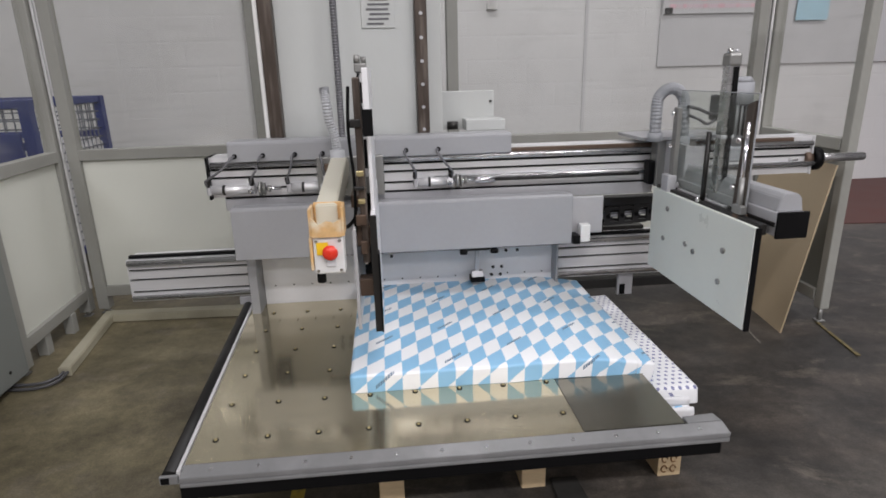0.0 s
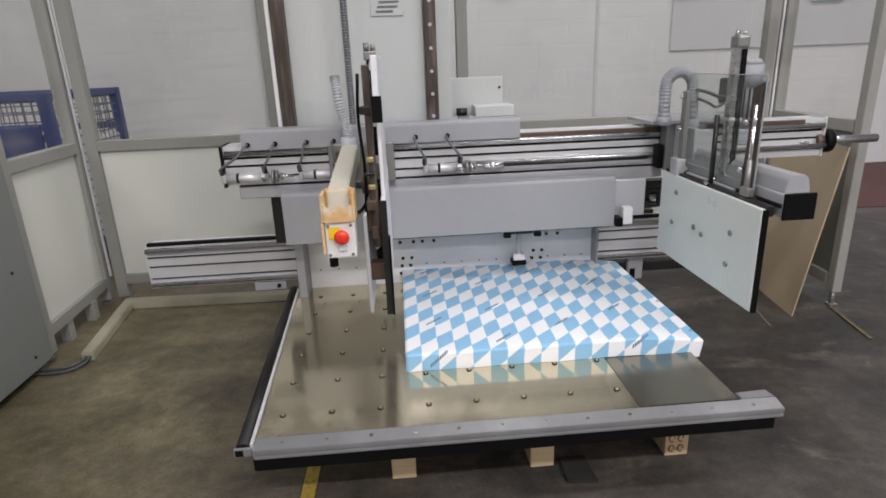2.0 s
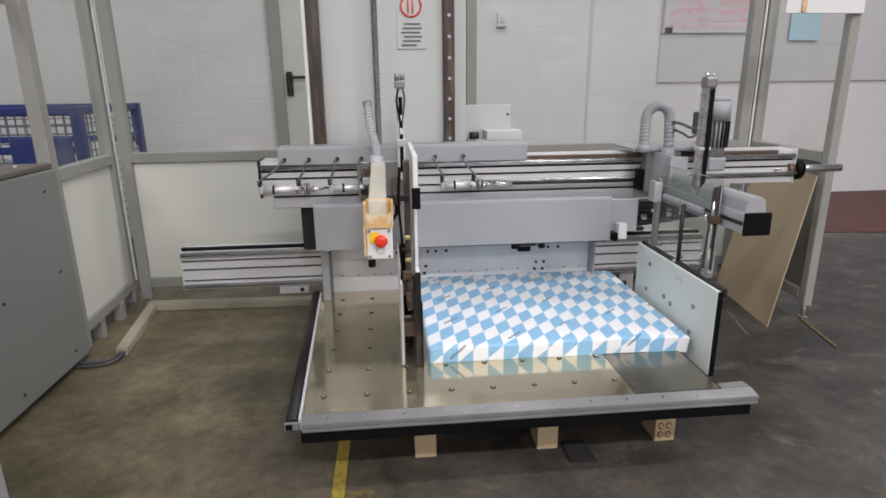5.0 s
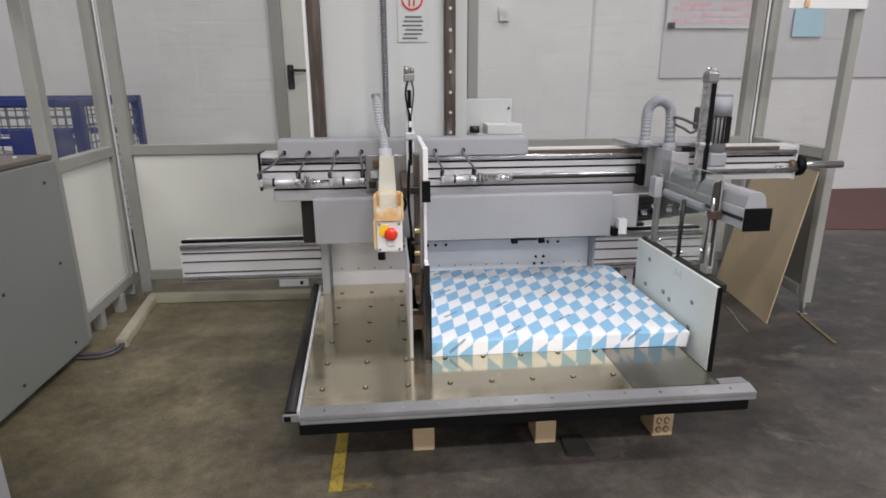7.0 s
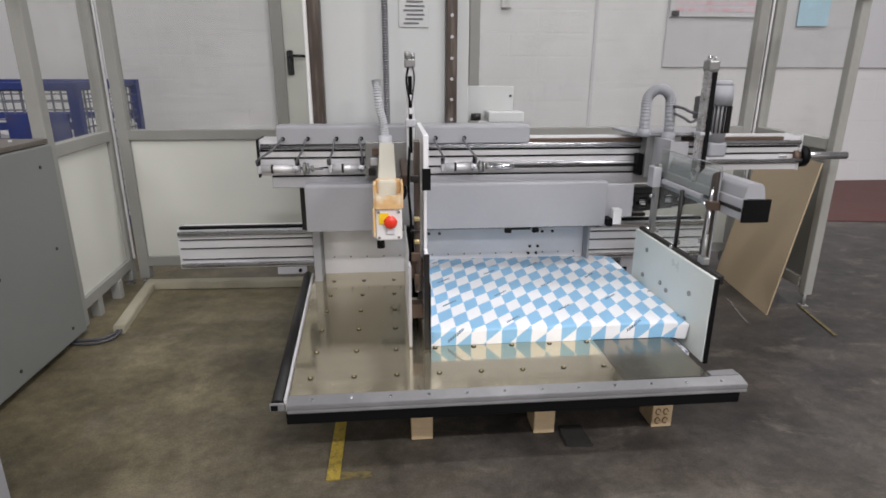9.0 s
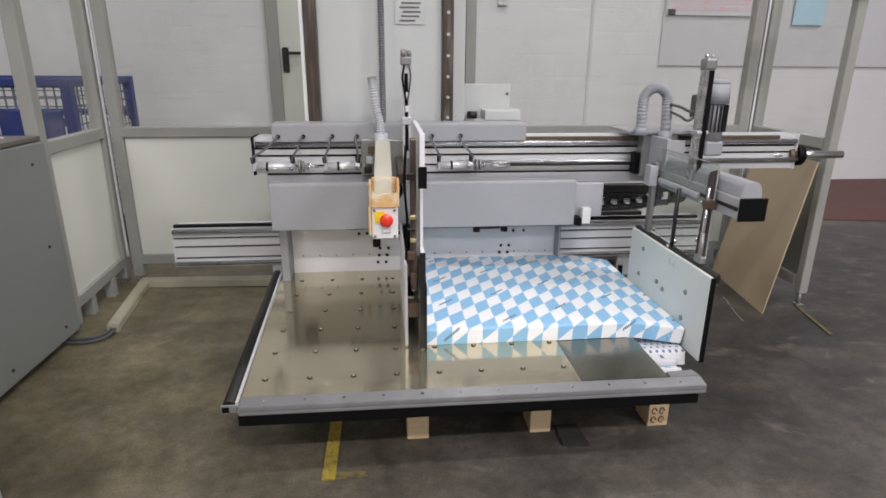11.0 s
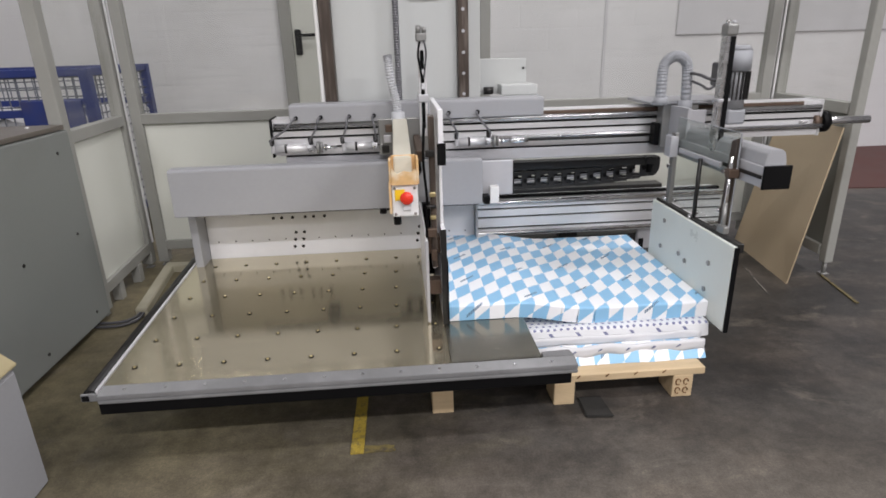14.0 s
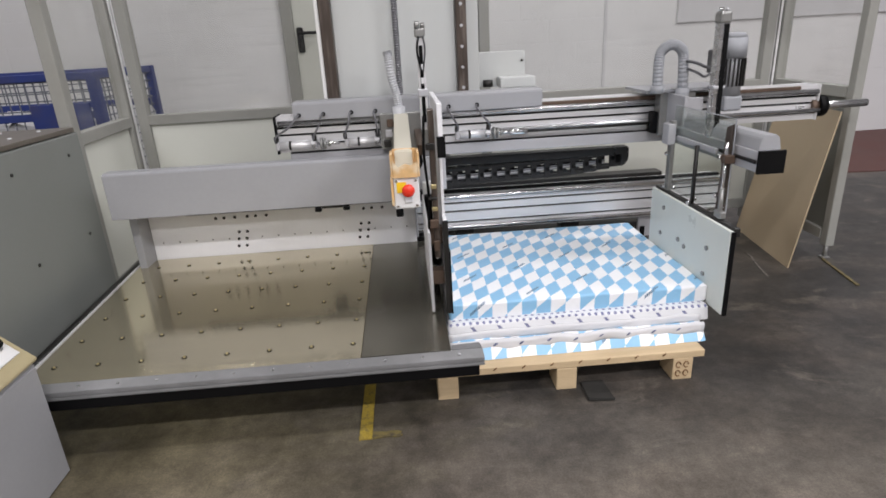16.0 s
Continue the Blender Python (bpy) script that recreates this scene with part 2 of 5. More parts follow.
def glass(name, tint=(0.97, 0.98, 0.975), rough=0.03, gloss=0.04):
    m = bpy.data.materials.new(name)
    m.use_nodes = True
    nt = m.node_tree
    nt.nodes.remove(nt.nodes["Principled BSDF"])
    tr, gl, mx = (nt.nodes.new("ShaderNodeBsdf" + n) for n in ("Transparent", "Glossy", "Diffuse"))
    mix, mix2 = nt.nodes.new("ShaderNodeMixShader"), nt.nodes.new("ShaderNodeMixShader")
    tr.inputs[0].default_value = (*tint, 1)
    gl.inputs["Roughness"].default_value = rough
    mix.inputs[0].default_value = gloss
    mx.inputs[0].default_value = (0.7, 0.7, 0.7, 1)
    ns = nt.nodes.new("ShaderNodeTexNoise")
    ns.inputs["Scale"].default_value = 3.0
    haze = nt.nodes.new("ShaderNodeMapRange")
    haze.inputs["From Min"].default_value, haze.inputs["From Max"].default_value = 0.45, 0.8
    haze.inputs["To Min"].default_value, haze.inputs["To Max"].default_value = 0.01, 0.09
    co, mp, sc, sr = (nt.nodes.new("ShaderNode" + n) for n in ("TexCoord", "Mapping", "TexNoise", "MapRange"))
    mp.inputs["Scale"].default_value = (1.2, 1.2, 14.0)
    mp.inputs["Rotation"].default_value = (radians(14), radians(22), 0)
    sc.inputs["Scale"].default_value, sc.inputs["Detail"].default_value = 2.6, 8
    sr.inputs["From Min"].default_value, sr.inputs["From Max"].default_value = 0.56, 0.74
    sr.inputs["To Max"].default_value = 0.05
    hz = nt.nodes.new("ShaderNodeMath")
    hz.operation = "ADD"
    nt.links.new(co.outputs["Object"], mp.inputs[0]), nt.links.new(mp.outputs[0], sc.inputs["Vector"]), nt.links.new(co.outputs["Object"], ns.inputs["Vector"])
    nt.links.new(sc.outputs["Fac"], sr.inputs["Value"]), nt.links.new(sr.outputs[0], hz.inputs[0])
    nt.links.new(ns.outputs["Fac"], haze.inputs["Value"]), nt.links.new(haze.outputs[0], hz.inputs[1])
    nt.links.new(tr.outputs[0], mix.inputs[1]), nt.links.new(gl.outputs[0], mix.inputs[2])
    nt.links.new(hz.outputs[0], mix2.inputs[0])
    nt.links.new(mix.outputs[0], mix2.inputs[1]), nt.links.new(mx.outputs[0], mix2.inputs[2])
    nt.links.new(mix2.outputs[0], nt.nodes["Material Output"].inputs["Surface"])
    return m


clear_pane = glass("clear_pane", (0.968, 0.97, 0.958))
acrylic = glass("acrylic", (0.905, 0.925, 0.908), 0.06, 0.05)


def wall_material():
    m = material("painted_block_wall", (0.76, 0.76, 0.765), 0.6, var=0.03, scale=1.5, dirt=(0.58, 0.57, 0.55), dirt_amount=0.25)
    nt = m.node_tree
    co = nt.nodes.new("ShaderNodeTexCoord")
    mp = nt.nodes.new("ShaderNodeMapping")
    mp.inputs["Rotation"].default_value = (radians(90), 0, 0)
    br = nt.nodes.new("ShaderNodeTexBrick")
    br.inputs["Scale"].default_value = 1.0
    br.inputs["Brick Width"].default_value, br.inputs["Row Height"].default_value = 0.5, 0.19
    br.inputs["Mortar Size"].default_value = 0.008
    nt.links.new(co.outputs["Object"], mp.inputs["Vector"]), nt.links.new(mp.outputs[0], br.inputs["Vector"])
    bp = nt.nodes.new("ShaderNodeBump")
    bp.invert = True
    bp.inputs["Strength"].default_value, bp.inputs["Distance"].default_value = 0.45, 0.007
    nt.links.new(br.outputs["Fac"], bp.inputs["Height"])
    nt.links.new(bp.outputs[0], nt.nodes["Principled BSDF"].inputs["Normal"])
    return m


block_wall = wall_material()


def wrap_material(name, kind):
    """Printed wrapping paper, laid out in metres along the sheet (the mesh's own layout)."""
    m = bpy.data.materials.new(name)
    m.use_nodes = True
    nt = m.node_tree
    N, L = nt.nodes.new, nt.links.new
    b = nt.nodes["Principled BSDF"]
    uv = N("ShaderNodeUVMap")
    uv.uv_map = "sheet"
    sep = N("ShaderNodeSeparateXYZ")
    L(uv.outputs[0], sep.inputs[0])

    def math_node(op, a, c=None, d=None):
        n = N("ShaderNodeMath")
        n.operation = op
        for i, v in enumerate((a, c, d)):
            if v is None:
                continue
            if isinstance(v, (int, float)):
                n.inputs[i].default_value = v
            else:
                L(v, n.inputs[i])
        return n.outputs[0]

    wob = N("ShaderNodeTexNoise")
    wob.inputs["Scale"].default_value = 9.0
    L(uv.outputs[0], wob.inputs["Vector"])
    x = math_node("MULTIPLY_ADD", wob.outputs["Fac"], 0.006, sep.outputs[0])
    y = math_node("MULTIPLY_ADD", wob.outputs["Fac"], -0.006, sep.outputs[1])
    col = N("ShaderNodeMix")
    col.data_type = "RGBA"
    white = (0.82, 0.83, 0.85, 1) if kind == "lozenge" else (0.68, 0.685, 0.70, 1)
    if kind == "lozenge":
        u = math_node("MULTIPLY_ADD", x, 1 / WX, math_node("MULTIPLY", y, WSX))
        v = math_node("MULTIPLY_ADD", y, 1 / WY, math_node("MULTIPLY", x, WSY))
        s = math_node("ADD", math_node("FLOOR", u), math_node("FLOOR", v))
        odd = math_node("FLOORED_MODULO", s, 2.0)
        L(odd, col.inputs["Factor"])
        col.inputs["A"].default_value, col.inputs["B"].default_value = white, (0.255, 0.495, 0.715, 1)
        # dark printed marks, one on every third row, slanting along the lozenges
        p = math_node("FLOORED_MODULO", math_node("MULTIPLY_ADD", v, 0.3333, math_node("MULTIPLY", math_node("FLOOR", math_node("MULTIPLY", u, 0.25)), 0.41)), 1.0)
        q = math_node("FLOORED_MODULO", math_node("MULTIPLY", u, 0.25), 1.0)
        band = math_node("LESS_THAN", math_node("ABSOLUTE", math_node("SUBTRACT", p, 0.5)), 0.026)
        seg = math_node("LESS_THAN", math_node("ABSOLUTE", math_node("SUBTRACT", q, 0.5)), 0.13)
        let = math_node("GREATER_THAN", math_node("FLOORED_MODULO", math_node("MULTIPLY", u, 7.0), 1.0), 0.22)
        mark = math_node("MULTIPLY", math_node("MULTIPLY", band, seg), let)
        ink = (0.10, 0.17, 0.26, 1)
    else:
        u = math_node("MULTIPLY", x, 1 / 0.021)
        v = math_node("MULTIPLY", y, 1 / 0.021)
        off = math_node("MULTIPLY", math_node("FLOORED_MODULO", math_node("FLOOR", v), 2.0), 0.5)
        fu = math_node("SUBTRACT", math_node("FLOORED_MODULO", math_node("ADD", u, off), 1.0), 0.5)
        fv = math_node("SUBTRACT", math_node("FLOORED_MODULO", v, 1.0), 0.5)
        d = math_node("ADD", math_node("MULTIPLY", fu, fu), math_node("MULTIPLY", fv, fv))
        dot = math_node("LESS_THAN", d, 0.055)
        dot = math_node("MULTIPLY", dot, math_node("GREATER_THAN", y, -0.016))
        L(dot, col.inputs["Factor"])
        col.inputs["A"].default_value, col.inputs["B"].default_value = white, (0.16, 0.17, 0.30, 1)
        q = math_node("FLOORED_MODULO", math_node("MULTIPLY_ADD", x, 1 / 0.085, math_node("MULTIPLY", y, 9.0)), 1.0)
        band = math_node("LESS_THAN", math_node("ABSOLUTE", math_node("ADD", y, 0.029)), 0.007)
        mark = math_node("MULTIPLY", band, math_node("LESS_THAN", q, 0.13))
        ink = (0.16, 0.17, 0.28, 1)
    mx = N("ShaderNodeMix")
    mx.data_type = "RGBA"
    L(mark, mx.inputs["Factor"]), L(col.outputs["Result"], mx.inputs["A"])
    mx.inputs["B"].default_value = ink
    L(mx.outputs["Result"], b.inputs["Base Color"])
    b.inputs["Roughness"].default_value = 0.42
    cr = N("ShaderNodeTexNoise")
    cr.inputs["Scale"].default_value, cr.inputs["Detail"].default_value = 11.0, 8
    cr.inputs["Distortion"].default_value = 0.8
    L(uv.outputs[0], cr.inputs["Vector"])
    bp = N("ShaderNodeBump")
    bp.inputs["Strength"].default_value, bp.inputs["Distance"].default_value = 0.5, 0.009
    L(cr.outputs["Fac"], bp.inputs["Height"]), L(bp.outputs[0], b.inputs["Normal"])
    return m


WX, WY, WSX, WSY = 0.0470, 0.0737, 0.0, -12.2
wrap_blue = wrap_material("blue_lozenge_wrap", "lozenge")
wrap_dots = wrap_material("dotted_wrap", "dots")


# ---- mesh helpers (plan units) ----
BASE = {}


def thing(name, base, label, category, group=""):
    ob = new(name)
    ob.empty_display_size = 0.1
    ob.location = Vector(base) * K
    BASE[ob.name] = Vector(base)
    return tagged(ob, label, category, group)


def part(name, bm, mat, parent, label=""):
    base = BASE[parent.name]
    bm.transform(Matrix.Scale(K, 4) @ Matrix.Translation(-base))
    me = bpy.data.meshes.new(name)
    bm.normal_update()
    bm.to_mesh(me)
    bm.free()
    me.materials.append(mat)
    ob = new(name, me)
    ob.parent = parent
    BASE[ob.name] = base
    return tagged(ob, label)


def structure(name, bm, mat, label):
    bm.transform(Matrix.Scale(K, 4))
    me = bpy.data.meshes.new(name)
    bm.to_mesh(me)
    bm.free()
    me.materials.append(mat)
    ob = new(name, me)
    BASE[ob.name] = Vector((0, 0, 0))
    return tagged(ob, label, "", "", "structure")


def piece(name, me, parent, at):
    ob = new(name, me)
    ob.parent = parent
    ob.location = (Vector(at) - BASE[parent.name]) * K
    return ob


def unit_mesh(name, bm, mat):
    bm.transform(Matrix.Scale(K, 4))
    me = bpy.data.meshes.new(name)
    bm.to_mesh(me)
    bm.free()
    me.materials.append(mat)
    return me


def box(x0, x1, y0, y1, z0, z1, bevel=0.004, bm=None, seg=2):
    bm = bm or bmesh.new()
    r = bmesh.ops.create_cube(bm, size=1)
    vs = r["verts"]
    for v in vs:
        v.co = Vector((x0 + (v.co.x + 0.5) * (x1 - x0), y0 + (v.co.y + 0.5) * (y1 - y0), z0 + (v.co.z + 0.5) * (z1 - z0)))
    if bevel:
        es = list({e for v in vs for e in v.link_edges})
        bmesh.ops.bevel(bm, geom=es, offset=bevel, segments=seg, affect="EDGES", profile=0.5)
    return bm


def rod(p, q, r, bm=None, n=14, r2=None):
    bm = bm or bmesh.new()
    p, q = Vector(p), Vector(q)
    d = q - p
    m = Matrix.Translation((p + q) / 2) @ d.to_track_quat("Z", "Y").to_matrix().to_4x4()
    c = bmesh.ops.create_cone(bm, cap_ends=True, segments=n, radius1=r, radius2=r if r2 is None else r2, depth=d.length, matrix=m)
    for f in {f for v in c["verts"] for f in v.link_faces}:
        f.smooth = len(f.verts) == 4
    return bm


def sweep(pts, r, bm=None, n=8, ribs=0.0):
    """A hose along points, with ring ribs when ribs is given."""
    bm = bm or bmesh.new()
    pts = [Vector(p) for p in pts]
    rings, up = [], Vector((0.3, 0.2, 1)).normalized()
    for i, p in enumerate(pts):
        d = (pts[min(i + 1, len(pts) - 1)] - pts[max(i - 1, 0)]).normalized()
        a = d.cross(up)
        a = a.normalized() if a.length > 1e-3 else d.orthogonal().normalized()
        c = a.cross(d)
        rr = r * (1 + (ribs if i % 2 else -ribs))
        rings.append([bm.verts.new(p + (a * math.cos(k * math.tau / n) + c * math.sin(k * math.tau / n)) * rr) for k in range(n)])
    for r0, r1 in zip(rings, rings[1:]):
        for k in range(n):
            f = bm.faces.new((r0[k], r0[(k + 1) % n], r1[(k + 1) % n], r1[k]))
            f.smooth = not ribs
    bm.faces.new(rings[0][::-1]), bm.faces.new(rings[-1])
    return bm


def bend(points, count):
    """A smooth curve through points."""
    ps = [Vector(p) for p in points]
    ps = [2 * ps[0] - ps[1]] + ps + [2 * ps[-1] - ps[-2]]
    out = []
    for k in range(count + 1):
        s = k / count * (len(ps) - 3)
        i = min(int(s), len(ps) - 4)
        u = s - i
        a, b, c, d = ps[i:i + 4]
        out.append(0.5 * (2 * b + (c - a) * u + (2 * a - 5 * b + 4 * c - d) * u * u + (3 * b - a - 3 * c + d) * u ** 3))
    return out


def prism(outline, axis, a, b, bevel=0.0, bm=None):
    """An outline in the plane across axis ('x': y,z; 'y': x,z; 'z': x,y), drawn out from a to b."""
    bm = bm or bmesh.new()

    def at(p, s):
        return {"x": (s, p[0], p[1]), "y": (p[0], s, p[1]), "z": (p[0], p[1], s)}[axis]

    r0 = [bm.verts.new(at(p, a)) for p in outline]
    r1 = [bm.verts.new(at(p, b)) for p in outline]
    n = len(outline)
    fs = [bm.faces.new(r0), bm.faces.new(r1[::-1])]
    for k in range(n):
        fs.append(bm.faces.new((r0[k], r1[k], r1[(k + 1) % n], r0[(k + 1) % n])))
    bmesh.ops.recalc_face_normals(bm, faces=fs)
    if bevel:
        bmesh.ops.bevel(bm, geom=list({e for f in fs for e in f.edges}), offset=bevel, segments=2, affect="EDGES")
    return bm


# ---- the hall ----
def build_hall():
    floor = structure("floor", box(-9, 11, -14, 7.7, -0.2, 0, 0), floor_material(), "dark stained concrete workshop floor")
    structure("floor_strip", prism([(4.3, 5.55), (11, 4.75), (11, 7.7), (4.3, 7.7)], "z", 0.0, 0.008), red_floor, "worn red-brown painted floor along the wall")
    structure("wall_north", box(-9, 11, 7.7, 8.0, 0, 6, 0), block_wall, "white painted block wall of the hall")
    # unseen enclosure, added to close the hall and limit the fill
    structure("wall_south", box(-9, 11, -14.3, -14, 0, 6, 0), unseen_wall_grey, "unseen grey wall closing the hall, kept dark to cut fill light")
    structure("wall_west", box(-9.3, -9, -14.3, 8, 0, 6, 0), unseen_wall_grey, "unseen grey wall closing the hall, kept dark to cut fill light")
    structure("wall_east", box(11, 11.3, -14.3, 8, 0, 6, 0), unseen_wall_grey, "unseen grey wall closing the hall, kept dark to cut fill light")
    structure("ceiling", box(-9.3, 11.3, -14.3, 8, 6, 6.2, 0), ceiling_paint, "unseen grey ceiling closing the hall, kept dark to cut fill light")
    structure("trim", box(2.59, 2.63, 7.685, 7.7, 0, 5.9, 0.003), board_grey, "narrow grey joint strip on the wall")
    door = structure("door_1", box(-1.35, -0.2, 7.66, 7.7, 0.0, 3.1, 0.005), panel_white, "closed pale steel door in the hall wall")
    part("door_frame", box(-1.495, -1.35, 7.62, 7.7, 0.0, 3.2, 0.01), fence_paint, door, "grey steel door frame")
    part("door_handle", sweep(bend([(-1.285, 7.66, 1.69), (-1.285, 7.6, 1.69), (-1.25, 7.58, 1.69), (-1.07, 7.58, 1.69)], 12), 0.018, box(-1.325, -1.245, 7.645, 7.66, 1.46, 1.76, 0.02)), black, door, "black lever handle on a long plate")
    board = thing("notice_board", (6.5, 7.68, 1.58), "pale grey notice board hung on the wall", "board")
    part("board", box(3.55, 9.5, 7.672, 7.698, 1.57, 4.2, 0.012), board_grey, board)
    cal = thing("wall_calendar", (4.2, 7.645, 2.2), "printed year calendar with pink rows on a notice board", "calendar")
    part("sheet", box(3.56, 4.86, 7.636, 7.645, 2.2, 3.1, 0.0), paper_white, cal)
    rnd = random.Random(4)
    cells = [unit_mesh("print_cell", box(0, w, 0, 0.004, 0, 0.052, 0), m) for w, m in ((0.05, print_pink), (0.085, print_pink), (0.12, print_rose), (0.06, print_rose))]
    for r in range(9):
        x = 3.64
        while x < 4.78:
            k = rnd.randrange(4)
            if rnd.random() < 0.86:
                piece("print_cell", cells[k], cal, (x, 7.632, 2.26 + r * 0.068 + 0.012 * (r % 3)))
            x += (0.062, 0.097, 0.132, 0.072)[k]
    part("title_bar", box(3.66, 4.72, 7.632, 7.636, 2.93, 3.0, 0.0), print_navy, cal, "dark printed title band")
    part("clip", box(3.58, 3.68, 7.62, 7.636, 2.2, 2.27, 0.005), steel_dark, cal)
    sw = thing("wall_switch", (1.42, 7.69, 2.3), "small white switch box on the hall wall", "switch")
    part("box", box(1.36, 1.48, 7.63, 7.70, 2.28, 2.45, 0.01), white_paint, sw)
    part("button", box(1.395, 1.445, 7.615, 7.63, 2.33, 2.40, 0.005), paper_white, sw)
    note = thing("notice_sheet", (5.4, 7.645, 2.2), "pale blue printed sheet pinned to the board", "paper sheet")
    part("sheet", box(5.32, 5.75, 7.636, 7.645, 2.1, 2.9, 0.0), print_blue, note)
    return floor


def build_floor_marks():
    for nm, o in (("line_mark", [(-0.372, 1.86), (-0.318, 1.86), (-0.312, 2.75), (-0.36, 2.75)]),
                  ("line_mark_foot", [(-0.316, 1.86), (-0.25, 1.864), (-0.21, 1.858), (-0.19, 1.868), (-0.205, 1.88), (-0.195, 1.893), (-0.23, 1.902), (-0.26, 1.897), (-0.316, 1.905)]),
                  ("line_mark_side", [(2.59, 2.90), (2.612, 2.90), (2.70, 3.34), (2.682, 3.34)])):
        structure(nm, prism(o, "z", 0.002, 0.007), yellow_paint if nm == "line_mark" else worn_yellow, "worn yellow floor marking line")
    for k in range(7):
        y = 3.12 + 0.062 * k
        x = 2.165 + 0.016 * k + 0.012 * noise.noise((k * 1.3, 0.2, 5.0))
        w = 0.010 + 0.006 * noise.noise((k * 2.1, 3.0, 1.0))
        structure("floor_scuff", prism([(x, y), (x + w, y + 0.004), (x + 0.016 + w, y + 0.058), (x + 0.014, y + 0.055)], "z", 0.002, 0.005), scuff_grey, "pale scraped mark on the concrete floor")
    pad = thing("rubber_pad", (0.70, 2.02, 0.0), "dark scuffed rubber pad lying on the floor", "pad")
    part("pad", prism([(0.635, 1.985), (0.755, 1.975), (0.745, 2.13), (0.64, 2.13)], "z", 0.001, 0.014, 0.004), pad_rubber, pad)
    duct = thing("floor_cable_duct", (-1.87, 4.08, 0.0), "cream metal cable duct bent round the machine", "cable duct")
    part("duct", prism([(-1.79, 3.30), (-1.72, 3.30), (-1.82, 4.05), (-0.60, 4.01), (-0.60, 4.10), (-1.90, 4.14)], "z", 0.0, 0.055, 0.006), duct_paint, duct)
    part("cable", sweep(bend([(-1.76, 3.32, 0.03), (-1.77, 3.25, 0.025), (-1.84, 3.20, 0.02), (-2.02, 3.20, 0.02)], 20), 0.009, sweep(bend([(-1.74, 3.32, 0.03), (-1.75, 3.22, 0.02), (-1.84, 3.165, 0.012), (-2.02, 3.17, 0.012)], 20), 0.009)), hose_dark, duct, "black cable end")


# ---- safety fence ----
def fence_bay(ob, p, q, height=2.9, rail=1.10, w=0.07, infill=None):
    """Rails and panels between two posts p and q."""
    (x0, y0), (x1, y1) = p, q
    d = Vector((x1 - x0, y1 - y0, 0))
    ln = d.length
    d.normalize()
    turn = Matrix.Translation((x0, y0, 0)) @ Matrix.Rotation(math.atan2(d.y, d.x), 4, "Z")
    h = w / 2

    def bar(nm, a, b, y, z0, z1, mat, lab="", bev=0.004):
        bm = box(a, b, -y, y, z0, z1, bev)
        bm.transform(turn)
        return part(nm, bm, mat, ob, lab)

    bar("rail", h, ln - h, h, rail - 0.035, rail + 0.035, fence_paint)
    bar("bottom_rail", h, ln - h, h, 0.13, 0.20, fence_paint)
    bar("panel", h - 0.01, ln - h + 0.01, 0.008, 0.19, rail - 0.03, infill or panel_white, "dark lower panel" if infill else "off-white lower panel", 0.001)
    pane = bar("pane", h - 0.01, ln - h + 0.01, 0.006, rail + 0.03, height - 0.05, clear_pane, "clear scratched plastic pane", 0.0)
    pane.visible_shadow = False


def post(ob, x, y, height=2.9, w=0.075, bottom=0.035):
    part("post", box(x - w / 2, x + w / 2, y - w / 2, y + w / 2, bottom, height, 0.006), fence_paint, ob)
    part("foot", rod((x, y, 0.0), (x, y, bottom + 0.004), 0.014, box(x - 0.026, x + 0.026, y - 0.026, y + 0.026, 0.0, 0.01, 0.003)), steel_mid, ob, "steel adjustable foot")


def build_fence():
    back = thing("safety_fence", (0.4, 4.25, 0), "grey framed safety fence with clear upper panes and white lower panels", "fence", "safety fence bays")
    xs = (-1.945, 0.53, 2.66)
    for x in xs:
        post(back, x, 4.25)
    for a, b in zip(xs, xs[1:]):
        fence_bay(back, (a, 4.25), (b, 4.25))
    left = thing("safety_fence", (-1.98, 3.7, 0), "grey framed side fence with clear pane above a white panel", "fence", "safety fence bays")
    post(left, -2.048, 4.20), post(left, -2.0, 3.36)
    fence_bay(left, (-2.048, 4.20), (-2.0, 3.36))
    part("post_strip", box(-2.004, -1.989, 4.195, 4.21, 0.2, 2.85, 0.002), aluminium, left, "thin bright strip beside the post")
    for y in (3.62, 3.92):
        part("leg", box(-2.05, -1.99, y - 0.03, y + 0.03, 0.0, 0.13, 0.004), fence_paint, left, "short grey leg")
    far_left = thing("safety_fence", (-2.0, 2.4, 0), "grey fence post and rail beside the feeder cabinet", "fence", "safety fence bays")
    right = thing("safety_fence", (2.75, 3.8, 0), "grey framed end fence with a clear pane", "fence", "safety fence bays")
    post(right, 2.762, 4.22), post(right, 2.724, 3.37, w=0.06, bottom=0.09)
    fence_bay(right, (2.762, 4.22), (2.724, 3.37), infill=cabinet_paint)
    # added white strip stands for the lit wall seen between two posts
    part("post_strip", box(2.704, 2.718, 4.198, 4.211, 0.2, 2.85, 0.002), white_paint, right, "thin bright strip beside the post")
    post(far_left, -2.06, 2.2)
    part("rail", box(-2.09, -2.03, 2.24, 3.32, 2.0, 2.07, 0.004), fence_paint, far_left)
    sign = thing("sign_plate", (2.5, 3.33, 1.93), "white warning plate with an orange mark on the end fence", "sign")
    part("plate", box(2.25, 2.74, 3.31, 3.325, 1.955, 2.25, 0.003), white_paint, sign)
    part("mark", box(2.34, 2.37, 3.30, 3.31, 1.965, 2.1, 0.002), orange_tape, sign, "orange mark")


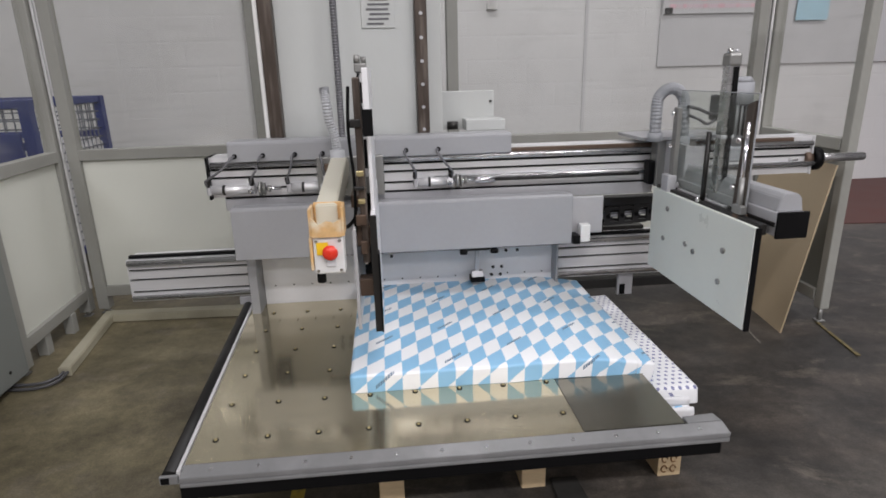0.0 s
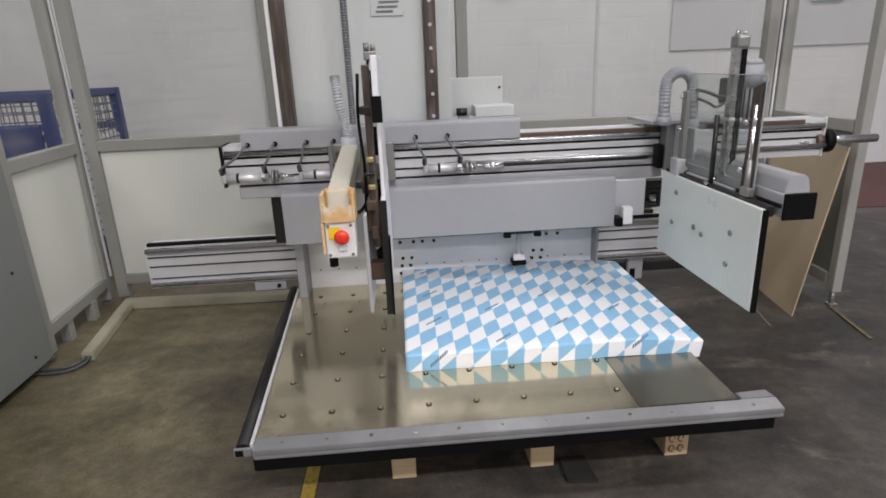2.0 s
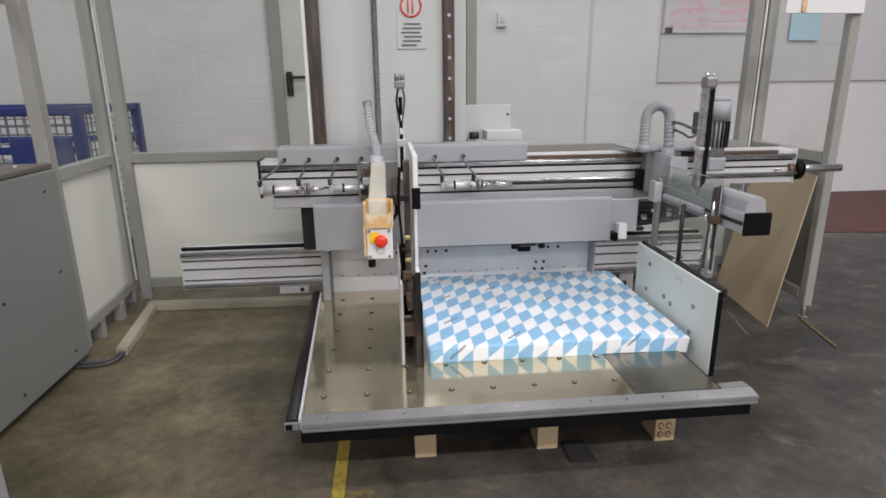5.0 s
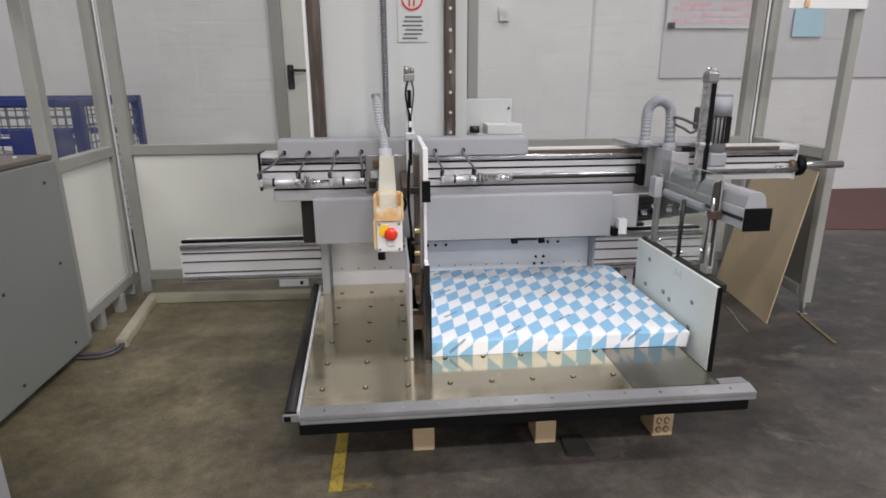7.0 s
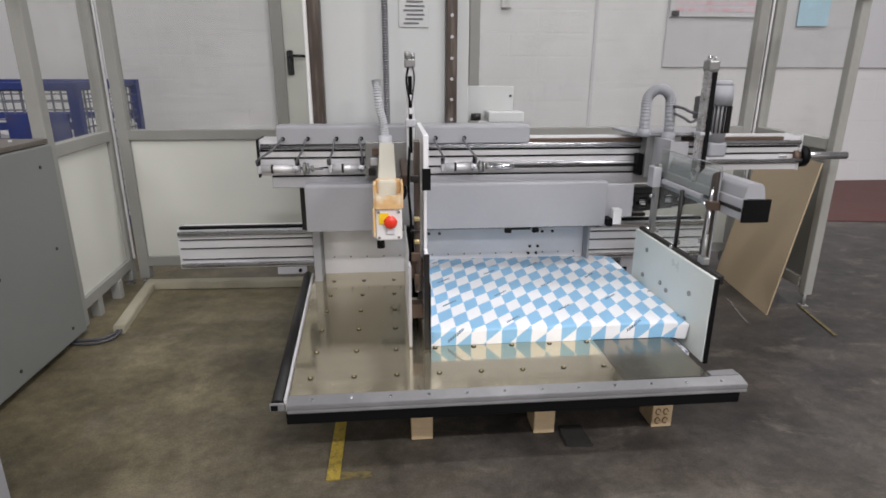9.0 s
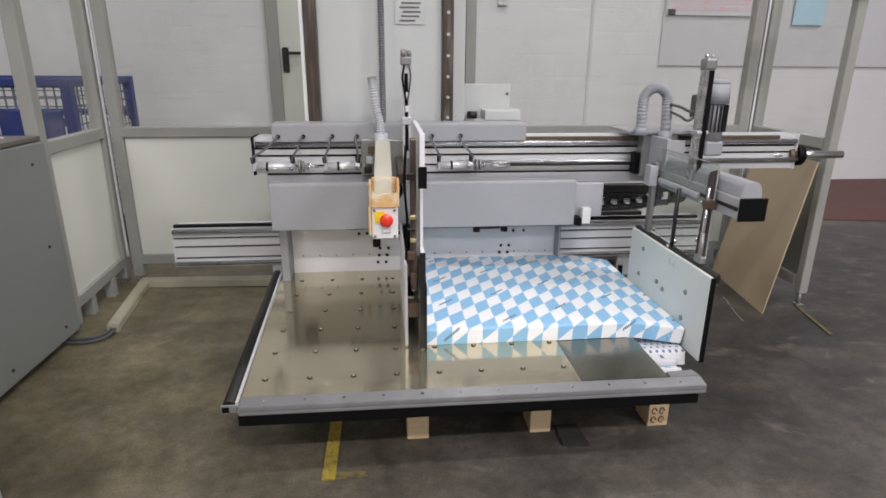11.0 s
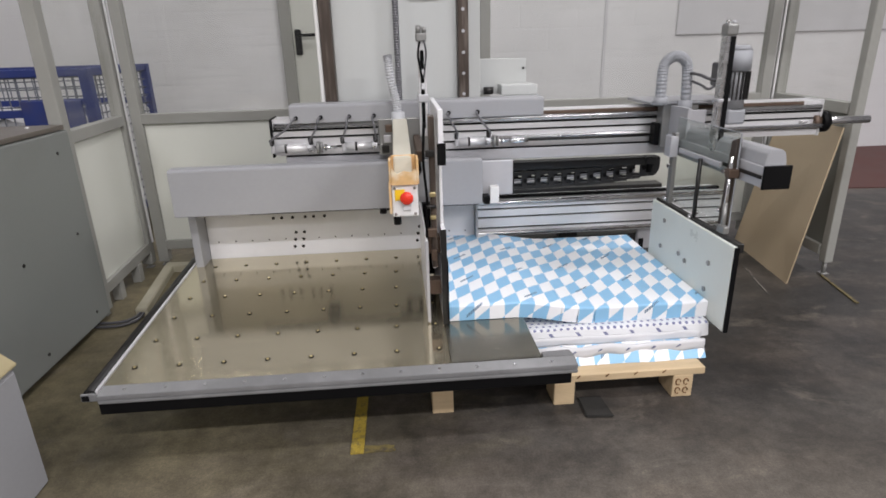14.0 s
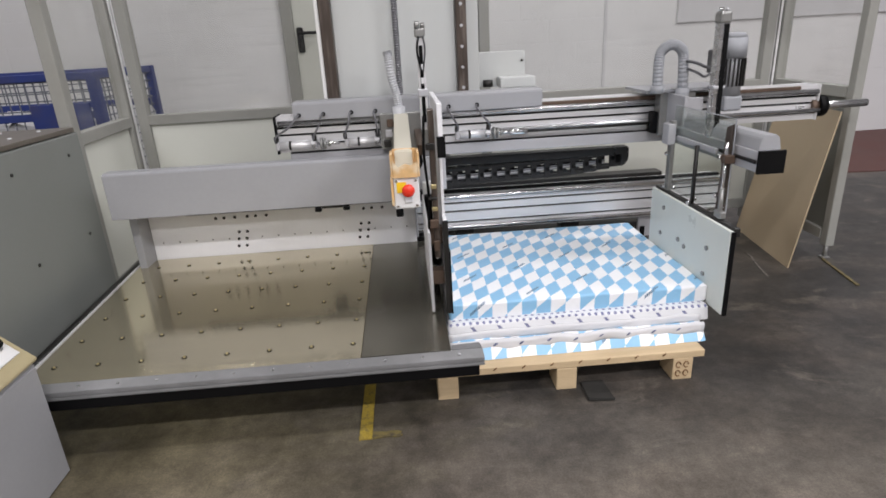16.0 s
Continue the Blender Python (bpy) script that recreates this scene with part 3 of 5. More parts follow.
# ---- background things ----
def build_column():
    col = thing("lift_column", (-0.1, 3.5, 0), "white sheet-metal lift column with dark guide rails", "column")
    part("body", box(-0.44, 0.235, 3.30, 3.75, 1.195, 3.2, 0.006), column_white, col)
    part("pedestal", box(-0.40, 0.20, 3.62, 3.75, 0, 1.195, 0.006), column_white, col)
    for x0, x1 in ((-0.505, -0.44), (0.235, 0.295)):
        part("guide_rail", box(x0, x1, 3.25, 3.38, 1.195, 3.2, 0.006), rail_brown, col, "dark oily guide rail")
    part("edge_strip", box(-0.528, -0.507, 3.262, 3.40, 1.195, 3.2, 0.003), white_paint, col)
    part("edge_strip", box(0.297, 0.37, 3.34, 3.40, 1.195, 3.2, 0.003), column_white, col)
    bolt_bm = rod((0, 0, 0), (0, -0.006, 0), 0.009, n=8)
    bolt = unit_mesh("bolt", bolt_bm, alu_matt)
    for k in range(9):
        piece("bolt", bolt, col, (0.265, 3.25, 1.28 + k * 0.11))
    part("warning_sign", box(-0.02, 0.14, 3.293, 3.2985, 1.77, 2.10, 0.001), column_white, col, "white warning label with a red ring")
    for k in range(6):
        part("text_bar", box(0.004 + 0.008 * (k % 3), 0.118 - 0.007 * (k % 2) - (0.03 if k == 0 else 0.0), 3.290, 3.2925, 1.785 + k * 0.022, 1.794 + k * 0.022, 0), hose_mid, col)
    ring = bmesh.new()
    sweep([(0.06 + 0.055 * math.cos(a * math.tau / 24), 3.288, 1.992 + 0.055 * math.sin(a * math.tau / 24)) for a in range(25)], 0.005, ring, 6)
    rod((0.045, 3.288, 1.955), (0.045, 3.288, 2.03), 0.004, ring, 6), rod((0.07, 3.288, 1.955), (0.07, 3.288, 2.03), 0.004, ring, 6)
    part("red_ring", ring, red_plastic, col, "red prohibition ring")
    br = thing("switch_box", (0.52, 3.55, 1.28), "white mounting plate with a grey box on the beam", "switch box")
    part("plate", box(0.335, 0.665, 3.47, 3.49, 1.255, 1.457, 0.003), column_white, br)
    part("body", box(0.49, 0.70, 3.32, 3.468, 1.255, 1.315, 0.006), column_white, br)
    m = unit_mesh("bolt", rod((0, 0, 0), (0, -0.01, 0), 0.007, n=8), steel_dark)
    for x in (0.36, 0.645):
        piece("bolt", m, br, (x, 3.47, 1.30)), piece("bolt", m, br, (x, 3.47, 1.40))
    part("stub", rod((0.43, 3.42, 1.26), (0.43, 3.42, 1.30), 0.03), steel_dark, br)


def build_cage():
    cage = thing("mesh_pallet_cage", (-3.2, 5.9, 0), "blue steel mesh pallet cage filled with waste paper", "pallet cage")
    x0, x1, y0, y1, h = -4.4, -2.58, 4.95, 6.1, 1.44
    for x in (x0, x1):
        for y in (y0, y1):
            part("post", box(x - 0.04, x + 0.04, y - 0.04, y + 0.04, 0, h, 0.006), blue_paint, cage)
    for y in (y0, y1):
        for z in (h - 0.06, 1.07, 0.14):
            part("rail", box(x0 + 0.04, x1 - 0.04, y - 0.03, y + 0.03, z, z + 0.06, 0.006), blue_paint, cage)
    for x in (x0, x1):
        for z in (h - 0.06, 0.14):
            part("rail", box(x - 0.03, x + 0.03, y0 + 0.04, y1 - 0.04, z, z + 0.06, 0.006), blue_paint, cage)
    part("flap", box(-3.1, x1 - 0.05, y0 - 0.06, y0 - 0.035, 0.5, 1.2, 0.004), blue_paint, cage, "blue steel folding flap")
    for k, (a, b, ax) in enumerate(((x0, x1, "x"), (x0, x1, "X"), (y0, y1, "y"), (y0, y1, "Y"))):
        bm = bmesh.new()
        fixed = {"x": y0, "X": y1, "y": x0, "Y": x1}[ax]
        s = a + 0.07
        while s < b - 0.03:
            p, q = ((s, fixed, 0.2), (s, fixed, h - 0.05)) if ax in "xX" else ((fixed, s, 0.2), (fixed, s, h - 0.05))
            rod(p, q, 0.006, bm, 5)
            s += 0.075
        z = 0.25
        while z < h - 0.06:
            p, q = ((a, fixed, z), (b, fixed, z)) if ax in "xX" else ((fixed, a, z), (fixed, b, z))
            rod(p, q, 0.006, bm, 5)
            z += 0.075
        part("mesh_side", bm, wire, cage)
    heap = thing("waste_paper", (-3.2, 6.0, 0.2), "crumpled white waste paper in the cage", "paper")
    bm = bmesh.new()
    bmesh.ops.create_grid(bm, x_segments=26, y_segments=18, size=1)
    for v in bm.verts:
        x, y = v.co.x, v.co.y
        v.co = Vector((-3.46 + x * 0.88, 5.52 + y * 0.52, 1.02 + 0.14 * noise.noise((x * 3, y * 3, 0)) + 0.07 * noise.noise((x * 9, y * 9, 4))))
    g = bmesh.ops.extrude_face_region(bm, geom=bm.faces[:])
    for v in g["geom"]:
        if isinstance(v, bmesh.types.BMVert):
            v.co.z = 0.2
    bmesh.ops.recalc_face_normals(bm, faces=bm.faces[:])
    part("crumpled_sheet", bm, paper_white, heap)


def build_left_machines():
    cab = thing("feeder_cabinet", (-2.5, 2.9, 0), "grey sheet-metal machine cabinet with a brown ball table on top", "machine cabinet")
    part("body", box(-3.6, -1.93, 1.95, 3.30, 0.045, 1.155, 0.008), cabinet_paint, cab)
    part("plinth", box(-3.55, -1.985, 2.0, 3.25, 0.0, 0.045, 0.003), black, cab, "dark recessed plinth")
    part("tabletop", box(-3.6, -1.94, 1.96, 3.29, 1.16, 1.185, 0.004), ball_top, cab, "brown air-ball table top")
    ball = unit_mesh("ball", rod((0, 0, 0), (0, 0, 0.008), 0.010, n=10), paper_white)
    for i in range(7):
        for j in range(5):
            piece("ball", ball, cab, (-2.05 - 0.2 * i, 2.15 + 0.25 * j, 1.184))
    screw = unit_mesh("screw", rod((0, 0, 0), (0.006, 0, 0), 0.009, n=10), steel_dark)
    for y in (2.2, 2.65, 3.15):
        for z in (0.12, 0.6, 1.05):
            piece("screw", screw, cab, (-1.932, y, z))
    desk = thing("control_desk", (-1.75, 1.6, 0), "grey control desk with a sloping yellow-edged panel", "control desk")
    part("body", prism([(-2.3, 0), (-1.52, 0), (-1.52, 0.49), (-1.96, 0.91), (-2.3, 0.91)], "y", 0.7, 1.84, 0.008), grey_paint, desk)
    part("frame", prism([(-1.52, 0.50), (-1.508, 0.515), (-1.955, 0.945), (-1.967, 0.93)], "y", 0.7, 1.845, 0.004), frame_yellow, desk, "yellowed panel frame")
    part("plate", prism([(-1.552, 0.545), (-1.543, 0.557), (-1.915, 0.914), (-1.92, 0.90)], "y", 0.75, 1.815, 0.001), white_paint, desk, "white instrument plate")
    part("knob", rod((-1.60, 1.775, 0.60), (-1.578, 1.775, 0.622), 0.02), black, desk, "black rotary knob")
    part("collar", rod((-1.60, 1.775, 0.60), (-1.592, 1.775, 0.608), 0.028), chrome, desk, "chrome knob collar")


# ---- the fixed beam ----
def profile(x0, x1, y0, y1, z0, z1, grooves, bm=None):
    """An extruded aluminium profile along x, with slots in its front at the heights given."""
    o = [(y1, z0), (y0, z0)]
    for g in sorted(grooves):
        o += [(y0, g - 0.006), (y0 + 0.02, g - 0.006), (y0 + 0.02, g + 0.006), (y0, g + 0.006)]
    o += [(y0, z1), (y0 + 0.03, z1), (y0 + 0.03, z1 - 0.012), (y0 + 0.05, z1 - 0.012), (y0 + 0.05, z1), (y1, z1)]
    return prism(o, "x", x0, x1, 0.0, bm)


def build_beam():
    beam = thing("cross_beam", (0.7, 3.2, 0.92), "long aluminium cross beam with guide rods and a grey cover", "machine beam")
    part("profile", profile(-0.79, 2.32, 3.15, 3.30, 0.99, 1.185, (1.03, 1.085, 1.125)), aluminium, beam)
    # black inlays paint the shade inside the beam's grooves
    for z in (1.03, 1.085, 1.125):
        part("slot", box(-0.788, 2.318, 3.1605, 3.169, z - 0.0045, z + 0.0045, 0.0), black, beam)
    part("seam", box(-0.73, 1.45, 3.136, 3.15, 0.984, 0.991, 0.0), black, beam)
    part("guide_rod", rod((-0.78, 3.135, 1.15), (2.31, 3.135, 1.15), 0.016), rod_steel, beam, "polished guide rod")
    part("guide_rod", rod((0.3, 3.13, 1.045), (2.34, 3.13, 1.045), 0.012), rod_steel, beam, "polished guide rod")
    part("end_plate", box(-0.80, -0.79, 3.12, 3.30, 0.985, 1.19, 0.002), black, beam)
    part("end_plate", box(2.32, 2.33, 3.14, 3.30, 0.985, 1.19, 0.002), aluminium, beam)
    part("rack_strip", box(0.68, 2.2, 3.128, 3.148, 1.165, 1.184, 0.002), rust_brown, beam, "rusty toothed rack")
    part("lower_profile", box(-0.735, 1.45, 3.14, 3.28, 0.921, 0.985, 0.006), alu_matt, beam)
    part("cover", prism([(3.10, 1.165), (3.10, 1.25), (3.112, 1.262), (3.24, 1.262), (3.24, 1.188), (3.13, 1.188), (3.13, 1.165)], "x", -0.685, 0.685, 0.003), grey_paint, beam, "grey folded cover")
    part("drive_shaft", rod((2.20, 3.17, 1.062), (2.66, 3.19, 1.062), 0.023), rod_steel, beam)
    part("flange", rod((2.33, 3.172, 1.062), (2.375, 3.174, 1.062), 0.062, n=20), black, beam, "black bearing flange")
    part("collar", rod((2.29, 3.172, 1.062), (2.33, 3.172, 1.062), 0.045, n=16), rust_brown, beam)
    part("column_bracket", box(-0.4, 0.2, 3.30, 3.34, 1.0, 1.18, 0.004), steel_dark, beam)
    part("hanger", box(-0.60, -0.53, 3.20, 3.30, 0.66, 0.92, 0.004), steel_dark, beam, "dark hanging bracket")
    hole = unit_mesh("grommet", rod((0, 0, 0), (0, -0.012, 0), 0.011, n=10), black)
    for x in (-0.652, -0.521, -0.370, -0.239, 0.163, 0.320):
        piece("grommet", hole, beam, (x, 3.10, 1.195))


def air_cylinder(x0, x1, hoses, grp="air cylinders on the beam"):
    c = thing("air_cylinder", (x0, 3.1, 1.03), "small silver pneumatic cylinder with bent hoses", "air cylinder", grp)
    part("barrel", rod((x0, 3.10, 1.035), (x1, 3.10, 1.035), 0.022, n=16), aluminium, c)
    part("end_cap", box(x0 - 0.022, x0, 3.078, 3.122, 1.013, 1.057, 0.006), alu_matt, c)
    part("end_cap", box(x1, x1 + 0.028, 3.075, 3.125, 1.010, 1.062, 0.006), alu_matt, c)
    part("fitting", rod((x0 - 0.015, 3.085, 1.06), (x0 - 0.015, 3.07, 1.085), 0.011, n=8), steel_dark, c)
    part("fitting", rod((x1 + 0.017, 3.085, 1.06), (x1 + 0.017, 3.07, 1.09), 0.013, n=8), steel_dark, c)
    part("piston_rod", rod((x1 + 0.035, 3.10, 1.035), (x1 + 0.15, 3.10, 1.035), 0.008, n=8), chrome, c)
    part("flow_valve", rod((x1 + 0.012, 3.075, 1.03), (x1 + 0.012, 3.05, 1.045), 0.014, n=10), rod_steel, c)
    part("valve_knob", rod((x1 + 0.012, 3.05, 1.045), (x1 + 0.012, 3.035, 1.053), 0.009, n=8), alu_matt, c)
    part("lock_nut", rod((x1 + 0.085, 3.10, 1.035), (x1 + 0.10, 3.10, 1.035), 0.017, n=6), steel_mid, c)
    part("band", rod((x0 + 0.05, 3.10, 1.035), (x0 + 0.062, 3.10, 1.035), 0.0245, n=16), steel_dark, c)
    part("clevis", rod((x1 + 0.045, 3.10, 1.035), (x1 + 0.058, 3.10, 1.035), 0.034, rod((x1 + 0.066, 3.10, 1.035), (x1 + 0.074, 3.10, 1.035), 0.030, n=14), n=14), steel_mid, c, "ribbed steel coupling")
    for (xa, xb) in hoses:
        part("hose", sweep(bend([(xa, 3.095, 1.195), (xa - 0.01, 3.06, 1.19), (xa * 0.6 + xb * 0.4, 3.045, 1.14), (xb + 0.005, 3.055, 1.09), (xb, 3.08, 1.06)], 14), 0.006, n=6), hose_mid, c, "thin dark air hose")


def build_cylinders():
    air_cylinder(-0.775, -0.60, [(-0.652, -0.79), (-0.521, -0.585)])
    air_cylinder(-0.40, -0.255, [(-0.370, -0.415), (-0.239, -0.24)])
    air_cylinder(0.215, 0.36, [(0.163, 0.20), (0.320, 0.378)])
    lk = thing("linkage_rod", (0.6, 3.1, 1.03), "thin steel linkage rod along the beam", "linkage")
    part("rod", rod((0.51, 3.10, 1.035), (1.35, 3.10, 1.035), 0.008, n=8), steel_dark, lk)
    part("joint", rod((0.50, 3.10, 1.035), (0.60, 3.10, 1.035), 0.018, n=12), chrome, lk)


def build_lower_rail():
    r = thing("travel_rail", (0.3, 3.45, 0.36), "aluminium travel rail with dark slots for the table", "machine rail")
    part("profile", profile(-1.37, 1.95, 3.41, 3.56, 0.375, 0.615, (0.43, 0.50, 0.555)), aluminium, r)
    # added black strips darken the rail's grooves as shade would
    for z in (0.43, 0.50, 0.555):
        part("slot", box(-1.368, 1.948, 3.4205, 3.429, z - 0.004, z + 0.004, 0.0), black, r)
    part("guide_rod", rod((-1.365, 3.395, 0.60), (1.94, 3.395, 0.60), 0.015), rod_steel, r)
    part("guide_rod", rod((-1.365, 3.395, 0.40), (1.94, 3.395, 0.40), 0.013), rod_steel, r)
    part("wiper", box(-1.37, 1.94, 3.43, 3.46, 0.616, 0.634, 0.004), black, r, "black rubber wiper strip")
    part("end_plate", box(-1.378, -1.37, 3.41, 3.56, 0.375, 0.615, 0.002), aluminium, r)
    part("stop_plate", box(-0.80, -0.62, 3.40, 3.42, 0.325, 0.372, 0.003), alu_matt, r)
    part("stop_bolt", rod((-0.66, 3.40, 0.35), (-0.66, 3.39, 0.35), 0.012, n=8), black, r)
    for x in (0.2, 0.9):
        part("leg", box(x, x + 0.12, 3.44, 3.54, 0.0, 0.375, 0.005), steel_dark, r)
    part("rail_bracket", box(1.42, 1.52, 3.44, 3.47, 0.225, 0.375, 0.012), alu_matt, r, "grey rail bracket with a dark slot")
    part("bracket_slot", box(1.435, 1.468, 3.432, 3.441, 0.235, 0.30, 0.004), black, r)
    part("sill", box(-0.45, 1.9, 3.46, 3.54, 0.27, 0.33, 0.004), steel_dark, r)


# ---- the sliding table ----
TABLE_X = [(0.0, -0.180), (0.5, -0.134), (1.0, -0.092), (1.5, -0.046), (2.0, -0.004), (2.5, 0.0), (4.0, 0.0), (6.5, 0.0), (8.0, 0.0), (8.5, 0.0), (9.0, -0.040),
           (9.5, -0.075), (10.0, -0.115), (10.5, -0.155), (11.0, -0.20), (11.5, -0.247), (12.0, -0.297), (12.5, -0.437), (13.0, -0.563), (13.5, -0.697), (14.0, -0.83), (14.5, -0.968), (15.0, -1.120), (15.5, -1.175), (16.0, -1.216)]


def between(rows, t):
    for (a, u), (b, v) in zip(rows, rows[1:]):
        if t <= b:
            return u + (v - u) * (t - a) / (b - a)
    return rows[-1][1]


def build_table():
    tb = thing("sliding_table", (0.4, 2.6, 0.30), "sliding steel air table with a grey back gauge", "sliding table")
    part("tabletop", prism([(-0.462, 1.9345), (0.88, 1.9345), (0.88, 3.335), (-0.528, 3.335)], "z", 0.318, 0.345, 0.002), table_steel, tb, "brushed yellowish steel sheet")
    part("end_plate", box(0.882, 1.25, 1.945, 3.335, 0.318, 0.3435, 0.002), table_steel_dim_reflection, tb, "steel end plate, colour darkened for its dim reflection")
    part("edge_strip", prism([(-0.476, 1.90), (-0.464, 1.90), (-0.530, 3.34), (-0.544, 3.34)], "z", 0.30, 0.349, 0.002), aluminium, tb)
    part("roller", rod((-0.502, 1.905, 0.322), (-0.571, 3.38, 0.322), 0.026, n=18), black_gloss, tb, "black rubber edge roller")
    part("roller_bracket", box(-0.530, -0.470, 1.892, 1.903, 0.304, 0.338, 0.004), rail_grey, tb)
    # solid black block in place of the hollow's shade
    part("profile_end", box(-0.524, -0.498, 1.888, 1.8925, 0.310, 0.332, 0.001), black, tb, "black block for the shaded hollow of the profile end")
    part("front_rail", prism([(1.877, 0.300), (1.877, 0.313), (1.884, 0.316), (1.877, 0.319), (1.877, 0.336), (1.934, 0.3475), (1.934, 0.300)], "x", -0.463, 1.38, 0.002), rail_grey, tb, "grey aluminium front rail")
    part("rail_cap", prism([(1.254, 1.9355), (1.38, 1.9355), (1.372, 1.985), (1.254, 1.978)], "z", 0.318, 0.3475, 0.002), rail_grey, tb)
    part("bumper", box(-0.470, 1.36, 1.888, 1.93, 0.246, 0.2985, 0.006), black, tb, "black safety bumper strip")
    part("underframe", box(-0.44, 1.18, 1.99, 2.05, 0.303, 0.317, 0.003), steel_dark, tb)
    # air nozzles
    ring = bmesh.new()
    rod((0, 0, 0), (0, 0, 0.003), 0.011, ring, 12)
    ring_me = unit_mesh("nozzle", ring, black)
    dome = bmesh.new()
    bmesh.ops.create_uvsphere(dome, u_segments=10, v_segments=6, radius=0.0065)
    dome_me = unit_mesh("nozzle_ball", dome, brass)
    for i in range(8):
        for j in range(6):
            p = (-0.395 + 0.1765 * i, 2.06 + 0.226 * j, 0.3445)
            piece("nozzle", ring_me, tb, p)
            piece("nozzle_ball", dome_me, tb, (p[0], p[1], p[2] + 0.002))
    sc = unit_mesh("screw", rod((0, 0, 0), (0, 0, 0.004), 0.007, n=8), chrome)
    for i in range(12):
        piece("screw", sc, tb, (-0.37 + 0.15 * i, 1.905, 0.3405))
    # back gauge
    part("back_plate", box(-0.46, 1.157, 3.337, 3.36, 0.34, 0.90, 0.003), plate_white, tb, "off-white back gauge plate")
    part("side_stay", box(-0.507, -0.462, 3.20, 3.36, 0.34, 0.90, 0.004), grey_paint, tb)
    part("side_stay", box(1.157, 1.17, 3.25, 3.36, 0.40, 0.90, 0.004), grey_paint, tb)
    part("cover", prism([(3.02, 0.70), (3.02, 0.945), (3.032, 0.957), (3.11, 0.957), (3.11, 0.90), (3.32, 0.90), (3.32, 0.88), (3.045, 0.88), (3.045, 0.70)], "x", -0.507, 1.165, 0.003), grey_paint, tb, "long grey folded cover")
    part("cover_lip", box(-0.12, 1.15, 3.046, 3.08, 0.69, 0.702, 0.001), black, tb)
    part("switch_box", box(1.168, 1.345, 3.075, 3.10, 0.735, 0.93, 0.006), alu_matt, tb, "flat grey mounting plate")
    part("end_block", box(1.205, 1.255, 3.0, 3.05, 0.71, 0.80, 0.005), white_paint, tb, "white plastic end block")
    part("end_bracket", box(1.17, 1.205, 3.0, 3.10, 0.70, 0.745, 0.004), black, tb)
    h = unit_mesh("bolt_head", rod((0, 0, 0), (0, -0.006, 0), 0.0095, n=8), steel_dark)
    for gx in (-0.06, 0.13, 0.84):
        for dx, dz in ((0, 0), (0.0, 0.04), (0.05, 0.0), (0.05, 0.04), (0.115, 0), (0.115, 0.04)):
            piece("bolt_head", h, tb, (gx + dx, 3.337, 0.585 + dz))
    for gx in (0.05, 0.80):
        for k in range(3):
            for dx in (0, 0.05):
                piece("bolt_head", h, tb, (gx + dx + 0.008 * k, 3.337, 0.40 + 0.045 * k))
    tiny = unit_mesh("rivet", rod((0, 0, 0), (0, -0.004, 0), 0.0045, n=6), steel_dark)
    for k in range(16):
        piece("rivet", tiny, tb, (-0.40 + 0.1 * k, 3.338, 0.45))
    clip = part("clip", box(0.592, 0.63, 3.03, 3.06, 0.664, 0.689, 0.006), black, tb, "black sensor clip")
    part("clip", box(0.75, 0.788, 3.03, 3.06, 0.664, 0.689, 0.006), black, tb, "black sensor clip")
    part("clip_bar", box(0.63, 0.75, 3.062, 3.08, 0.674, 0.688, 0.003), steel_dark, tb)
    bm = box(0.700, 0.723, 3.24, 3.256, 0.50, 0.86, 0.003)
    push = part("pusher", bm, alu_matt, tb, "grey pusher bar with a black foot")
    part("foot", box(0.672, 0.750, 3.215, 3.285, 0.445, 0.475, 0.004), black, push, "black rubber foot")
    part("foot_top", prism([(3.22, 0.475), (3.28, 0.475), (3.265, 0.505), (3.235, 0.505)], "x", 0.680, 0.743), alu_matt, push)
    return tb, push


def build_chain():
    ch = thing("cable_chain", (1.1, 3.38, 0.70), "black plastic energy chain with open links", "cable chain")
    link = prism([(0.0, -0.055), (0.0815, -0.051), (0.0815, -0.034), (0.032, -0.032), (0.032, 0.032), (0.0815, 0.034), (0.0815, 0.051), (0.0, 0.055)], "y", 0.0, 0.02)
    me = unit_mesh("link", link, chain_black)
    pin = unit_mesh("link_pin", rod((0, 0, 0), (0, -0.006, 0), 0.013, n=8), black)
    for k in range(19):
        lift = 0.0015 * k + 0.035 * max(0.0, (k - 13) / 5) ** 2
        piece("link", me, ch, (0.30 + 0.082 * k, 3.33, 0.735 + lift))
        piece("link", me, ch, (0.34 + 0.082 * k, 3.395, 0.735 + lift))
        piece("link_pin", pin, ch, (0.318 + 0.082 * k, 3.33, 0.735 + lift))
    part("chain_end", prism([(1.845, 0.745), (1.87, 0.755), (1.89, 0.79), (1.89, 0.864), (1.80, 0.864), (1.80, 0.82), (1.845, 0.82)], "y", 3.315, 3.40, 0.006), chain_black, ch)
    part("upper_run", box(0.3, 1.80, 3.32, 3.40, 0.815, 0.864, 0.008), chain_black, ch)
    for k in range(5):
        part("cable", sweep(bend([(0.3, 3.36 + 0.006 * k, 0.72 + 0.008 * k), (1.0, 3.37, 0.727 + 0.007 * k), (1.75, 3.36, 0.765 + 0.006 * k)], 10), 0.007, n=6), (hose_grey, paper_white, hose_mid, hose_grey, black)[k], ch)
    tray = thing("chain_tray", (0.9, 3.4, 0.64), "dark sheet-metal tray behind the energy chain", "tray")
    part("tray", box(-0.2, 1.55, 3.42, 3.52, 0.645, 0.67, 0.003), steel_dark, tray)
    return ch


